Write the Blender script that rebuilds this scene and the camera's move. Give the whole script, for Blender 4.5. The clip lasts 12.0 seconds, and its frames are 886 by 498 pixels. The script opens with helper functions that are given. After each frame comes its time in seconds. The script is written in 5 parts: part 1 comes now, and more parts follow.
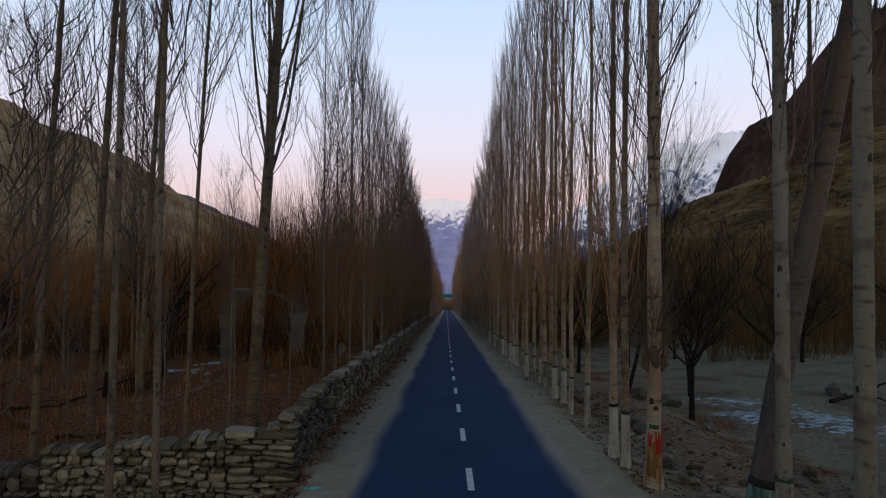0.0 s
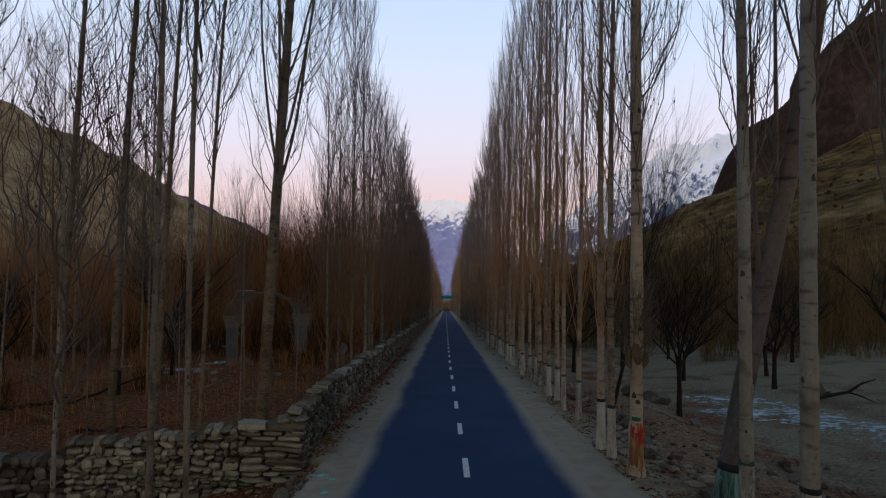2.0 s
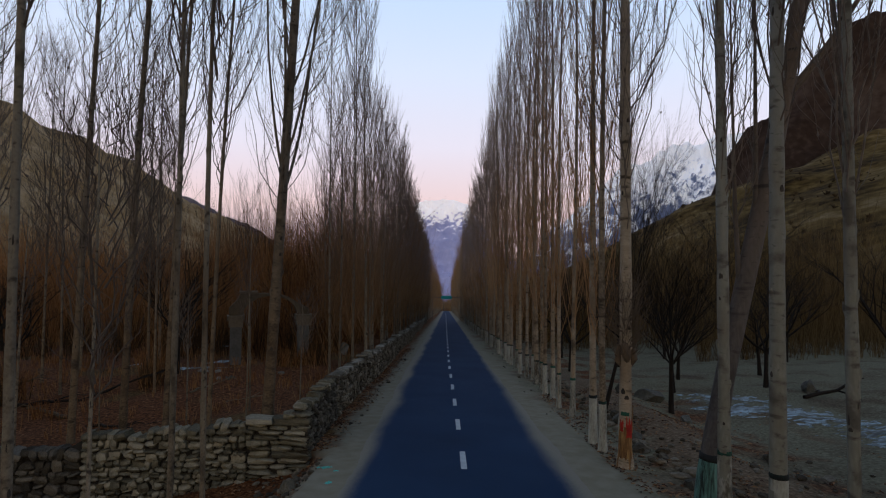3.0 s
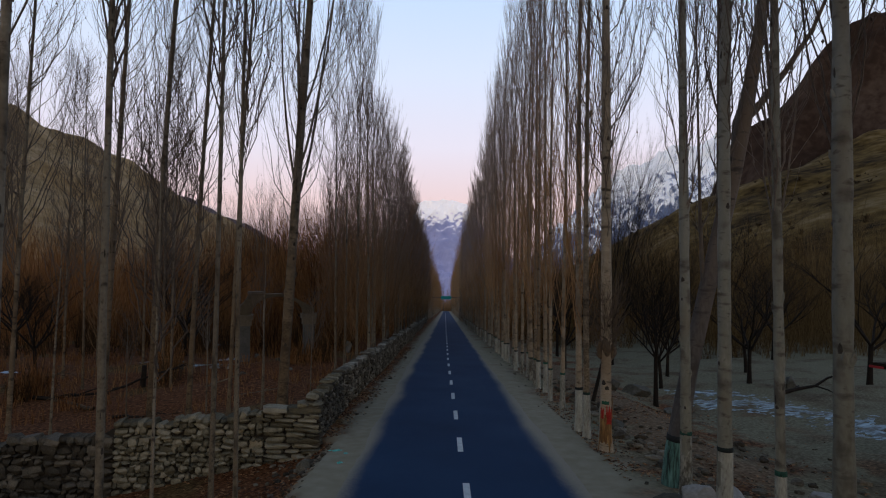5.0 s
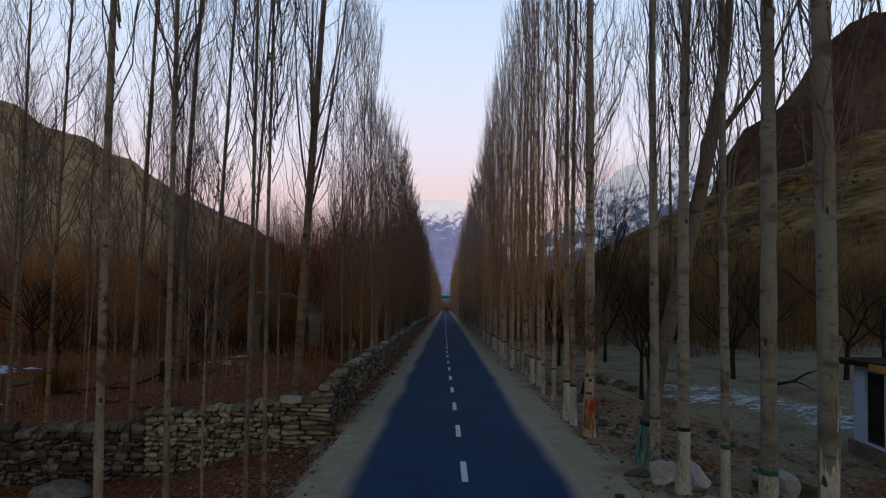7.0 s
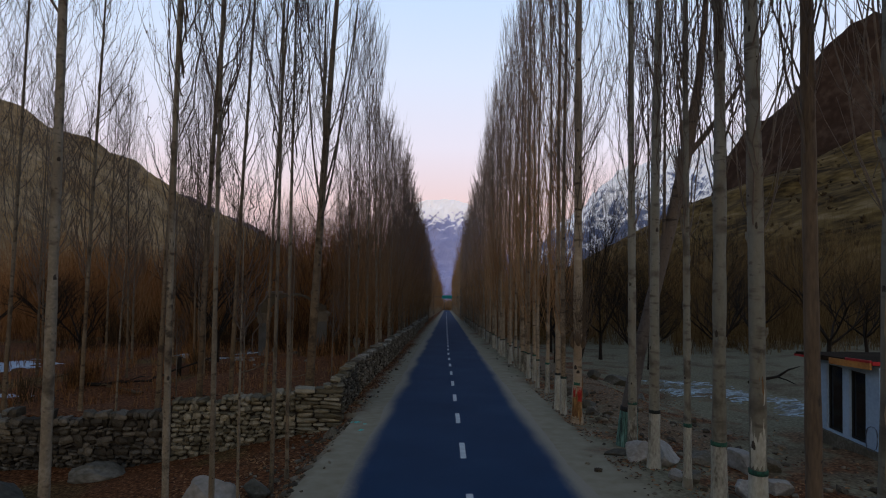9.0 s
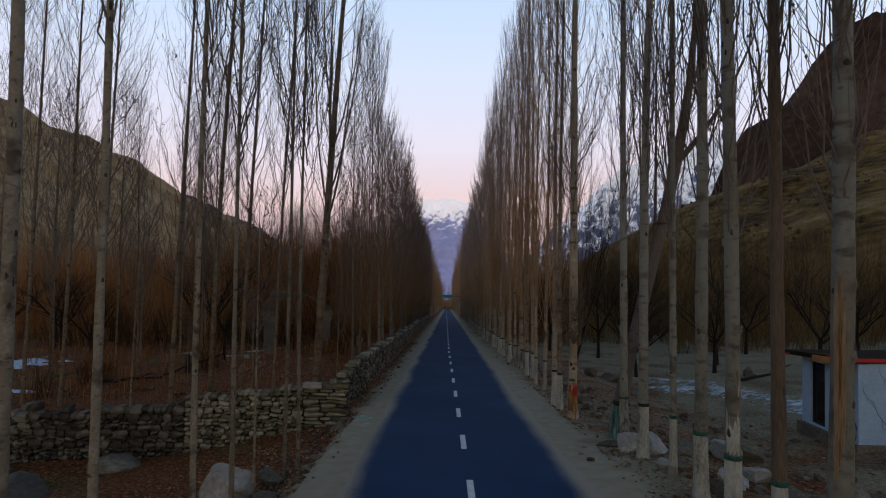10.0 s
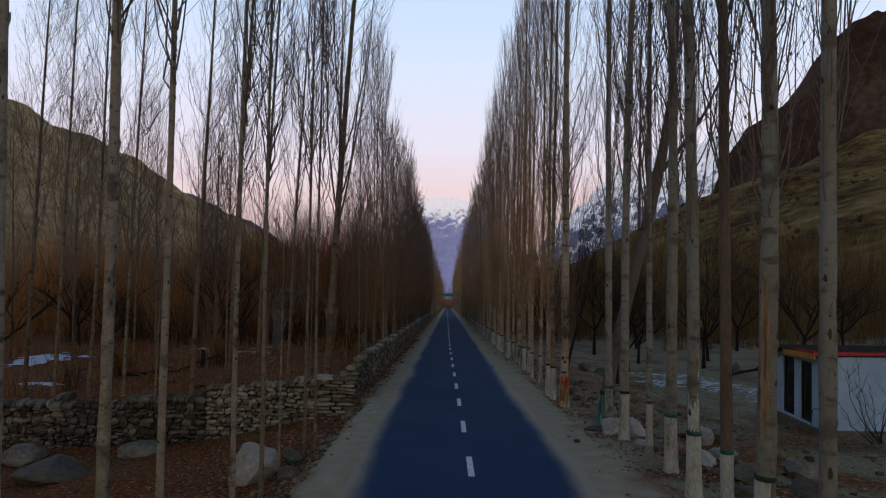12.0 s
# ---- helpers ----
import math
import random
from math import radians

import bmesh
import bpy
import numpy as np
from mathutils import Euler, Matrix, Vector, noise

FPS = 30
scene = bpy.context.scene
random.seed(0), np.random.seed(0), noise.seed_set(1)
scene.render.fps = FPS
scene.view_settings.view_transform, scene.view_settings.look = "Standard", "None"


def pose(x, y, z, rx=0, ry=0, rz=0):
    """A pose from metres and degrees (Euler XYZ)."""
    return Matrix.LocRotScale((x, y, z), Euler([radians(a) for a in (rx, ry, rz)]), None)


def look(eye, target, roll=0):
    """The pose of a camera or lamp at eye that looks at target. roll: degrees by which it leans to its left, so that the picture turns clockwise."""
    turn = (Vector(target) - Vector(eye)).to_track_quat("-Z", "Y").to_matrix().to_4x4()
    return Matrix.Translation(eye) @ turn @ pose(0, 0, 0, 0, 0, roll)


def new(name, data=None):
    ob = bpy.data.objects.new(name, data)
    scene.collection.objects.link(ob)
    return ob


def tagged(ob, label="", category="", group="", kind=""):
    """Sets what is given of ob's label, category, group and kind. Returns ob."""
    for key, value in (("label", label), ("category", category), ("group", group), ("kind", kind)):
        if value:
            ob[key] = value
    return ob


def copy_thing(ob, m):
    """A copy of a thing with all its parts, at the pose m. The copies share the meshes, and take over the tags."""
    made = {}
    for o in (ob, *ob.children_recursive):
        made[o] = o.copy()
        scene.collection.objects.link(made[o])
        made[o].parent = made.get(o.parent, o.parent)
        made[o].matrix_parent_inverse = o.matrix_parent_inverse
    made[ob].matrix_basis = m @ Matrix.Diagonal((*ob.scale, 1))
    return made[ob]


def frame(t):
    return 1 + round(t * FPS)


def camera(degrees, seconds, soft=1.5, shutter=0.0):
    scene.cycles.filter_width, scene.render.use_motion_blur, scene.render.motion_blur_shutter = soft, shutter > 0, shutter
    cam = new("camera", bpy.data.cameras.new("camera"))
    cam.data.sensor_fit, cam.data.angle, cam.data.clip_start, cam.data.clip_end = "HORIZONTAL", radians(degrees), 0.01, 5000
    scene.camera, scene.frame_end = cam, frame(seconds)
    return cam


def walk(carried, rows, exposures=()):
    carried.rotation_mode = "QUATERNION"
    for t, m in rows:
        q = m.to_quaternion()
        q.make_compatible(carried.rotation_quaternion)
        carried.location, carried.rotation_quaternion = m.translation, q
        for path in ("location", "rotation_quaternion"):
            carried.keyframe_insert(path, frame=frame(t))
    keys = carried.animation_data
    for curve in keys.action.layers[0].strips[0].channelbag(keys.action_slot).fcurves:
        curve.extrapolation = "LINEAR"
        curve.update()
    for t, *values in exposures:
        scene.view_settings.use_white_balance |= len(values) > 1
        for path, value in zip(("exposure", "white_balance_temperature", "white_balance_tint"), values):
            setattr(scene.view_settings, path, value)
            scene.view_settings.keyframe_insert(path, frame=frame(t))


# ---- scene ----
cam = camera(76.2, 12.0, soft=1.15)
METRES, EYE, TURN, SLOPE = 10.0, 4.2, 0.5, 0.0757
ROWS = [
    (0.0, 0.0, 0.0, 0.0, -0.01, 1.30, -0.45),
    (0.5, 0.0009, -0.0225, 0.0021, -0.05, 1.38, -0.47),
    (1.0, 0.0016, -0.0469, 0.0037, -0.08, 1.40, -0.47),
    (1.5, 0.0016, -0.075, 0.0058, -0.10, 1.38, -0.47),
    (2.0, 0.0021, -0.1069, 0.0082, -0.11, 1.42, -0.49),
    (2.5, 0.0042, -0.1425, 0.011, -0.13, 1.43, -0.51),
    (3.0, 0.0057, -0.1801, 0.0138, -0.13, 1.45, -0.51),
    (5.0, 0.0084, -0.3482, 0.025, -0.15, 1.47, -0.52),
    (5.5, 0.0082, -0.3938, 0.0293, -0.18, 1.45, -0.54),
    (6.0, 0.0086, -0.4403, 0.0339, -0.18, 1.43, -0.52),
    (6.5, 0.0082, -0.4871, 0.0389, -0.18, 1.39, -0.53),
    (7.0, 0.0073, -0.5347, 0.0419, -0.18, 1.40, -0.53),
    (9.0, 0.0068, -0.7191, 0.0506, -0.05, 1.39, -0.6),
    (9.5, 0.0042, -0.7661, 0.0548, -0.04, 1.34, -0.63),
    (10.0, 0.0017, -0.813, 0.0583, -0.03, 1.31, -0.65),
    (10.5, -0.0007, -0.8592, 0.0619, -0.02, 1.28, -0.67),
    (11.0, -0.002, -0.9056, 0.0643, 0.02, 1.27, -0.66),
    (11.5, -0.0032, -0.952, 0.0689, 0.03, 1.23, -0.67),
    (12.0, -0.0038, -0.9963, 0.0708, 0.04, 1.16, -0.69),
]
walk(cam, [(t, pose(0, 0, EYE, 0, 0, TURN) @ pose(METRES * x, METRES * y, METRES * z, 90 + pitch, roll, yaw)) for t, x, y, z, yaw, pitch, roll in ROWS])

# ---------------------------------------------------------------- light: dusk sky, no direct sun
world = bpy.data.worlds.new("world")
scene.world = world
world.use_nodes = True
wn, wl = world.node_tree.nodes, world.node_tree.links
bg = wn["Background"]
bg.inputs["Strength"].default_value = 1.0
coord = wn.new("ShaderNodeTexCoord")
split = wn.new("ShaderNodeSeparateXYZ")
sky_ramp = wn.new("ShaderNodeValToRGB")
wl.new(coord.outputs["Generated"], split.inputs[0])
wl.new(split.outputs["Z"], sky_ramp.inputs[0])
# the sun has set behind the camera: a warm afterglow low in that half of the sky
west = wn.new("ShaderNodeMapRange")
west.interpolation_type = "SMOOTHSTEP"
west.inputs["From Min"].default_value, west.inputs["From Max"].default_value = 0.15, -0.9
wl.new(split.outputs["Y"], west.inputs["Value"])
low = wn.new("ShaderNodeMapRange")
low.interpolation_type = "SMOOTHSTEP"
low.inputs["From Min"].default_value, low.inputs["From Max"].default_value = 0.75, 0.05
wl.new(split.outputs["Z"], low.inputs["Value"])
glow = wn.new("ShaderNodeMath")
glow.operation = "MULTIPLY"
wl.new(west.outputs["Result"], glow.inputs[0])
wl.new(low.outputs["Result"], glow.inputs[1])
sky_mix = wn.new("ShaderNodeMix")
sky_mix.data_type = "RGBA"
sky_mix.inputs[7].default_value = (0.92, 0.66, 0.36, 1)
wl.new(glow.outputs[0], sky_mix.inputs["Factor"])
wl.new(sky_ramp.outputs[0], sky_mix.inputs[6])
wl.new(sky_mix.outputs[2], bg.inputs["Color"])
SKY = [(0.0, (0.62, 0.44, 0.47)), (0.10, (0.88, 0.67, 0.68)), (0.20, (0.84, 0.80, 0.93)), (0.32, (0.73, 0.82, 1.02)), (0.46, (0.57, 0.75, 1.03)), (0.71, (0.205, 0.305, 0.50)), (1.0, (0.065, 0.105, 0.20))]
els = sky_ramp.color_ramp.elements
while len(els) < len(SKY):
    els.new(0.5)
for e, (p, c) in zip(els, SKY):
    e.position, e.color = p, (*c, 1)

sun = new("sun", bpy.data.lights.new("sun", "SUN"))
sun.data.energy, sun.data.angle, sun.data.color = 0.13, radians(40), (1.0, 0.70, 0.45)
sun.matrix_world = look((-25, -80, 30), (0, 20, 0))


# ---------------------------------------------------------------- materials
def material(name, stops, scale=4.0, fine=40.0, rough=0.85, bump=0.3, bump_scale=30.0, stretch=(1, 1, 1), metal=0.0, per_object=0.0, island=0.0, spec=0.3):
    """Two noises, coarse and fine, mixed through a ramp of colours, with bump."""
    m = bpy.data.materials.new(name)
    m.use_nodes = True
    n, l = m.node_tree.nodes, m.node_tree.links
    b = n["Principled BSDF"]
    b.inputs["Roughness"].default_value, b.inputs["Metallic"].default_value = rough, metal
    b.inputs["Specular IOR Level"].default_value = spec
    tc = n.new("ShaderNodeTexCoord")
    mp = n.new("ShaderNodeMapping")
    mp.inputs["Scale"].default_value = stretch
    l.new(tc.outputs["Object"], mp.inputs[0])
    n1, n2 = n.new("ShaderNodeTexNoise"), n.new("ShaderNodeTexNoise")
    n1.inputs["Scale"].default_value, n1.inputs["Detail"].default_value = scale, 5
    n2.inputs["Scale"].default_value, n2.inputs["Detail"].default_value = fine, 4
    l.new(mp.outputs[0], n1.inputs["Vector"])
    l.new(mp.outputs[0], n2.inputs["Vector"])
    mx = n.new("ShaderNodeMix")
    mx.inputs["Factor"].default_value = 0.45
    l.new(n1.outputs["Fac"], mx.inputs[2])
    l.new(n2.outputs["Fac"], mx.inputs[3])
    value = mx.outputs[0]
    if per_object or island:
        src = n.new("ShaderNodeObjectInfo").outputs["Random"] if per_object else n.new("ShaderNodeNewGeometry").outputs["Random Per Island"]
        ma = n.new("ShaderNodeMath")
        ma.operation = "MULTIPLY_ADD"
        ma.inputs[1].default_value = per_object or island
        l.new(src, ma.inputs[0])
        sub = n.new("ShaderNodeMath")
        sub.operation = "SUBTRACT"
        sub.inputs[1].default_value = 0.5 * (per_object or island)
        l.new(value, sub.inputs[0])
        l.new(sub.outputs[0], ma.inputs[2])
        value = ma.outputs[0]
    rp = n.new("ShaderNodeValToRGB")
    re = rp.color_ramp.elements
    while len(re) < len(stops):
        re.new(0.5)
    for e, (p, c) in zip(re, stops):
        e.position, e.color = p, (*c, 1)
    l.new(value, rp.inputs[0])
    l.new(rp.outputs[0], b.inputs["Base Color"])
    if bump:
        bp = n.new("ShaderNodeBump")
        bp.inputs["Strength"].default_value = bump
        bp.inputs["Distance"].default_value = 0.02
        n3 = n.new("ShaderNodeTexNoise")
        n3.inputs["Scale"].default_value, n3.inputs["Detail"].default_value = bump_scale, 4
        l.new(mp.outputs[0], n3.inputs["Vector"])
        l.new(n3.outputs["Fac"], bp.inputs["Height"])
        l.new(bp.outputs[0], b.inputs["Normal"])
    return m


BARK = material("poplar_bark", [(0.26, (0.074, 0.069, 0.053)), (0.42, (0.122, 0.120, 0.095)), (0.62, (0.158, 0.158, 0.129)), (0.75, (0.20, 0.203, 0.17))], 1.6, 11, stretch=(1, 1, 0.7), bump=0.6, bump_scale=12, per_object=0.3, spec=0.18)


def add_scars(m, dark, peel, smooth, most_up=0.4):
    """Dark rings and old branch scars across the bark, and brown patches where it has peeled."""
    n, l = m.node_tree.nodes, m.node_tree.links
    b = n["Principled BSDF"]
    src = b.inputs["Base Color"].links[0].from_socket
    tc, info = n.new("ShaderNodeTexCoord"), n.new("ShaderNodeObjectInfo")
    w = n.new("ShaderNodeMath")
    w.operation = "MULTIPLY"
    w.inputs[1].default_value = 40.0
    l.new(info.outputs["Random"], w.inputs[0])
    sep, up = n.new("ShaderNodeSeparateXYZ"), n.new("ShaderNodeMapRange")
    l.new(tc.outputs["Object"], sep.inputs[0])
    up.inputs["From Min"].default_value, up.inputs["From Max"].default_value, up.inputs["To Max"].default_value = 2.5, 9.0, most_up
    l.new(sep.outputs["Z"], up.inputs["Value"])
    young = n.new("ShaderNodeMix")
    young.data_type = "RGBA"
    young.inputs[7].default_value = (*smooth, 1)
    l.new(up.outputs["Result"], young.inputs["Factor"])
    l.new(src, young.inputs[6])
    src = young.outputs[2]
    for stretch, detail, lo, hi, colour, most in (((0.5, 0.5, 0.35), 4, 0.54, 0.68, peel, 0.75), ((0.9, 0.9, 1.7), 5, 0.57, 0.66, dark, 0.75), ((1.4, 1.4, 6.0), 6, 0.58, 0.68, dark, 0.9), ((5.0, 5.0, 14.0), 4, 0.60, 0.70, dark, 0.75)):
        mp, t = n.new("ShaderNodeMapping"), n.new("ShaderNodeTexNoise")
        mp.inputs["Scale"].default_value = stretch
        t.noise_dimensions = "4D"
        t.inputs["Scale"].default_value, t.inputs["Detail"].default_value = 1.0, detail
        l.new(tc.outputs["Object"], mp.inputs[0])
        l.new(mp.outputs[0], t.inputs["Vector"])
        l.new(w.outputs[0], t.inputs["W"])
        mr = n.new("ShaderNodeMapRange")
        mr.inputs["From Min"].default_value, mr.inputs["From Max"].default_value = lo, hi
        mr.inputs["To Max"].default_value = most
        l.new(t.outputs["Fac"], mr.inputs["Value"])
        x = n.new("ShaderNodeMix")
        x.data_type = "RGBA"
        x.inputs[7].default_value = (*colour, 1)
        l.new(mr.outputs["Result"], x.inputs["Factor"])
        l.new(src, x.inputs[6])
        src = x.outputs[2]
    l.new(src, b.inputs["Base Color"])


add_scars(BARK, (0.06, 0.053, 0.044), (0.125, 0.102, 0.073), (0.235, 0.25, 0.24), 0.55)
BARK_LEFT = material("brownish_poplar_bark", [(0.28, (0.033, 0.023, 0.013)), (0.42, (0.088, 0.065, 0.040)), (0.62, (0.142, 0.110, 0.072)), (0.75, (0.22, 0.183, 0.13))], 1.2, 9, stretch=(1, 1, 2.2), bump=0.6, bump_scale=12, per_object=0.3, spec=0.15)
KNOT = material("bark_scar", [(0.3, (0.012, 0.010, 0.008)), (0.7, (0.05, 0.043, 0.034))], 6, 30, bump=0.8, bump_scale=20)
BARK_TAN = material("tan_poplar_bark", [(0.28, (0.075, 0.058, 0.038)), (0.45, (0.19, 0.152, 0.106)), (0.65, (0.27, 0.225, 0.165)), (0.75, (0.34, 0.29, 0.22))], 1.2, 9, stretch=(1, 1, 2.2), bump=0.4, bump_scale=12, per_object=0.25, spec=0.15)
BARK_POLE = material("pale_pole_bark", [(0.28, (0.045, 0.035, 0.022)), (0.42, (0.103, 0.085, 0.058)), (0.62, (0.162, 0.138, 0.099)), (0.75, (0.23, 0.206, 0.16))], 1.2, 9, stretch=(1, 1, 2.2), bump=0.5, bump_scale=12, per_object=0.25)
BARK_GREY = material("dark_grey_bark", [(0.3, (0.03, 0.027, 0.025)), (0.6, (0.08, 0.072, 0.065)), (0.8, (0.14, 0.125, 0.112))], 2, 16, stretch=(1, 1, 0.3), bump=0.9, bump_scale=10)
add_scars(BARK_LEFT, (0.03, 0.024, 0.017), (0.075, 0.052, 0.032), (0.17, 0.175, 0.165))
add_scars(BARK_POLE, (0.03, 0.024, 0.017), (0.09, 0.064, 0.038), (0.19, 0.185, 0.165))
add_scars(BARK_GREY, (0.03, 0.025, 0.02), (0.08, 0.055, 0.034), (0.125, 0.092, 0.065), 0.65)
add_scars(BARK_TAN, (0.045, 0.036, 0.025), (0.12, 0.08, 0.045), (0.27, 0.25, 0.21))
BARK_BROWN = material("brown_bark", [(0.3, (0.042, 0.030, 0.020)), (0.6, (0.104, 0.077, 0.051)), (0.8, (0.17, 0.132, 0.092))], 2, 16, stretch=(1, 1, 0.3), bump=0.7, bump_scale=10, per_object=0.1)
BLACK = material("black_band_paint", [(0.3, (0.006, 0.007, 0.007)), (0.7, (0.014, 0.016, 0.016))], 3, 20, bump=0.3)
BARK_DARK = material("dark_bark", [(0.3, (0.008, 0.007, 0.006)), (0.7, (0.026, 0.021, 0.017))], 3, 20, stretch=(1, 1, 0.3), bump=0.8, bump_scale=14, spec=0.1)
TWIG = material("twig_bark", [(0.3, (0.06, 0.048, 0.04)), (0.6, (0.12, 0.10, 0.085)), (0.8, (0.20, 0.175, 0.15))], 0.5, 6, bump=0, per_object=0.25, spec=0.12)
TWIG_FAR = material("brown_twig_bark", [(0.3, (0.18, 0.10, 0.046)), (0.6, (0.33, 0.205, 0.105)), (0.8, (0.45, 0.32, 0.18))], 0.3, 3, bump=0, per_object=0.3, spec=0.1)

TWIG_LEFT = material("dark_brown_twig_bark", [(0.3, (0.11, 0.062, 0.028)), (0.6, (0.21, 0.13, 0.066)), (0.8, (0.30, 0.21, 0.115))], 0.3, 3, bump=0, per_object=0.3, spec=0.1)


def grey_tops(m, colour, lo, hi):
    """Keeps the base colour low down and blends to the given colour between heights lo and hi."""
    n, l = m.node_tree.nodes, m.node_tree.links
    b = n["Principled BSDF"]
    src = b.inputs["Base Color"].links[0].from_socket
    tc, sep, up, x = n.new("ShaderNodeTexCoord"), n.new("ShaderNodeSeparateXYZ"), n.new("ShaderNodeMapRange"), n.new("ShaderNodeMix")
    l.new(tc.outputs["Object"], sep.inputs[0])
    up.inputs["From Min"].default_value, up.inputs["From Max"].default_value, up.inputs["To Max"].default_value = lo, hi, 0.85
    l.new(sep.outputs["Z"], up.inputs["Value"])
    x.data_type = "RGBA"
    x.inputs[7].default_value = (*colour, 1)
    l.new(up.outputs["Result"], x.inputs["Factor"])
    l.new(src, x.inputs[6])
    l.new(x.outputs[2], b.inputs["Base Color"])


grey_tops(TWIG_LEFT, (0.12, 0.10, 0.092), 7.0, 16.0)
grey_tops(TWIG_FAR, (0.18, 0.15, 0.138), 8.5, 18.0)
grey_tops(BARK_TAN, (0.17, 0.15, 0.135), 8.0, 16.0)
SHOOT = material("shoot_bark", [(0.3, (0.060, 0.026, 0.011)), (0.45, (0.145, 0.066, 0.025)), (0.55, (0.195, 0.10, 0.040)), (0.7, (0.25, 0.15, 0.068))], 0.12, 2, bump=0, island=0.28, spec=0.06)
SHOOT_DARK = material("dark_shoot_bark", [(0.3, (0.014, 0.009, 0.005)), (0.5, (0.036, 0.023, 0.012)), (0.7, (0.07, 0.048, 0.026))], 0.12, 2, bump=0, island=0.3, spec=0.06)
SHOOT_OLIVE = material("olive_shoot_bark", [(0.3, (0.036, 0.021, 0.008)), (0.5, (0.095, 0.06, 0.022)), (0.7, (0.165, 0.118, 0.052))], 0.12, 2, bump=0, island=0.4, spec=0.06)
WHITEWASH = material("whitewash", [(0.34, (0.06, 0.055, 0.042)), (0.46, (0.19, 0.19, 0.16)), (0.7, (0.34, 0.35, 0.305))], 3, 16, stretch=(1, 1, 0.6), bump=0.5, bump_scale=14, per_object=0.22)
BAND = material("green_band_paint", [(0.3, (0.006, 0.009, 0.008)), (0.5, (0.008, 0.024, 0.018)), (0.7, (0.014, 0.075, 0.05))], 3, 20, bump=0.3, per_object=0.5)
# the dusk sky's blue sheen is put into the asphalt's base colour
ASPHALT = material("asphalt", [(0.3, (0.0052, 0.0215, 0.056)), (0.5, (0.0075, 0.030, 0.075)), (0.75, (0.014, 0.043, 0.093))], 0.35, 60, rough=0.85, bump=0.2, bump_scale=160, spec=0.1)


def dusty_edges(m, centre, half):
    n, l = m.node_tree.nodes, m.node_tree.links
    b = n["Principled BSDF"]
    src = b.inputs["Base Color"].links[0].from_socket
    tc, sep = n.new("ShaderNodeTexCoord"), n.new("ShaderNodeSeparateXYZ")
    l.new(tc.outputs["Object"], sep.inputs[0])
    off = n.new("ShaderNodeMath")
    off.operation = "SUBTRACT"
    off.inputs[1].default_value = centre
    l.new(sep.outputs["X"], off.inputs[0])
    ab = n.new("ShaderNodeMath")
    ab.operation = "ABSOLUTE"
    l.new(off.outputs[0], ab.inputs[0])
    t, u = n.new("ShaderNodeTexNoise"), n.new("ShaderNodeTexNoise")
    t.inputs["Scale"].default_value, t.inputs["Detail"].default_value = 1.0, 4
    u.inputs["Scale"].default_value, u.inputs["Detail"].default_value = 14, 5
    mp = n.new("ShaderNodeMapping")
    mp.inputs["Scale"].default_value = (0.5, 0.16, 0.5)
    l.new(tc.outputs["Object"], mp.inputs[0])
    l.new(mp.outputs[0], t.inputs["Vector"])
    l.new(tc.outputs["Object"], u.inputs["Vector"])
    k = n.new("ShaderNodeMath")
    k.operation = "MULTIPLY_ADD"
    k.inputs[1].default_value = 0.9
    l.new(t.outputs["Fac"], k.inputs[0])
    l.new(ab.outputs[0], k.inputs[2])
    k2 = n.new("ShaderNodeMath")
    k2.operation = "MULTIPLY_ADD"
    k2.inputs[1].default_value = 0.24
    l.new(u.outputs["Fac"], k2.inputs[0])
    l.new(k.outputs[0], k2.inputs[2])
    mr = n.new("ShaderNodeMapRange")
    mr.interpolation_type = "SMOOTHSTEP"
    mr.inputs["From Min"].default_value, mr.inputs["From Max"].default_value = half - 0.55 + 0.57, half + 0.02 + 0.57
    l.new(k2.outputs[0], mr.inputs["Value"])
    x = n.new("ShaderNodeMix")
    x.data_type = "RGBA"
    x.inputs[7].default_value = (0.205, 0.192, 0.152, 1)
    l.new(mr.outputs["Result"], x.inputs["Factor"])
    l.new(src, x.inputs[6])
    l.new(x.outputs[2], b.inputs["Base Color"])


dusty_edges(ASPHALT, 0.5, 2.78)
ROADPAINT = material("road_paint", [(0.3, (0.22, 0.27, 0.30)), (0.6, (0.48, 0.54, 0.56))], 4, 30, rough=0.7, bump=0.1)
STONE = material("wall_stone", [(0.22, (0.030, 0.027, 0.018)), (0.5, (0.113, 0.106, 0.074)), (0.82, (0.29, 0.274, 0.208))], 1.5, 14, bump=0.9, bump_scale=9, per_object=0.36, spec=0.12)
# darker copy of wall_stone, for the road wall's face and the low wall
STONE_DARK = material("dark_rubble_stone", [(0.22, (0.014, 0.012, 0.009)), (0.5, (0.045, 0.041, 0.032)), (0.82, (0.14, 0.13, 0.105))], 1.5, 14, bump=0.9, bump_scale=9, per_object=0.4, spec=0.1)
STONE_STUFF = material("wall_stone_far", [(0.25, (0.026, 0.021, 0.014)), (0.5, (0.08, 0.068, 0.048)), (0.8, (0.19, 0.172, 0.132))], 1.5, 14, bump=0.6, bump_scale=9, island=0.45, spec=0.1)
# paler tone for far top stones, painting the skylight that falls on them
COPING_SKYLIT = material("skylit_coping_far", [(0.25, (0.05, 0.046, 0.035)), (0.5, (0.13, 0.124, 0.10)), (0.8, (0.27, 0.262, 0.222))], 1.5, 14, bump=0.6, bump_scale=9, island=0.4, spec=0.1)
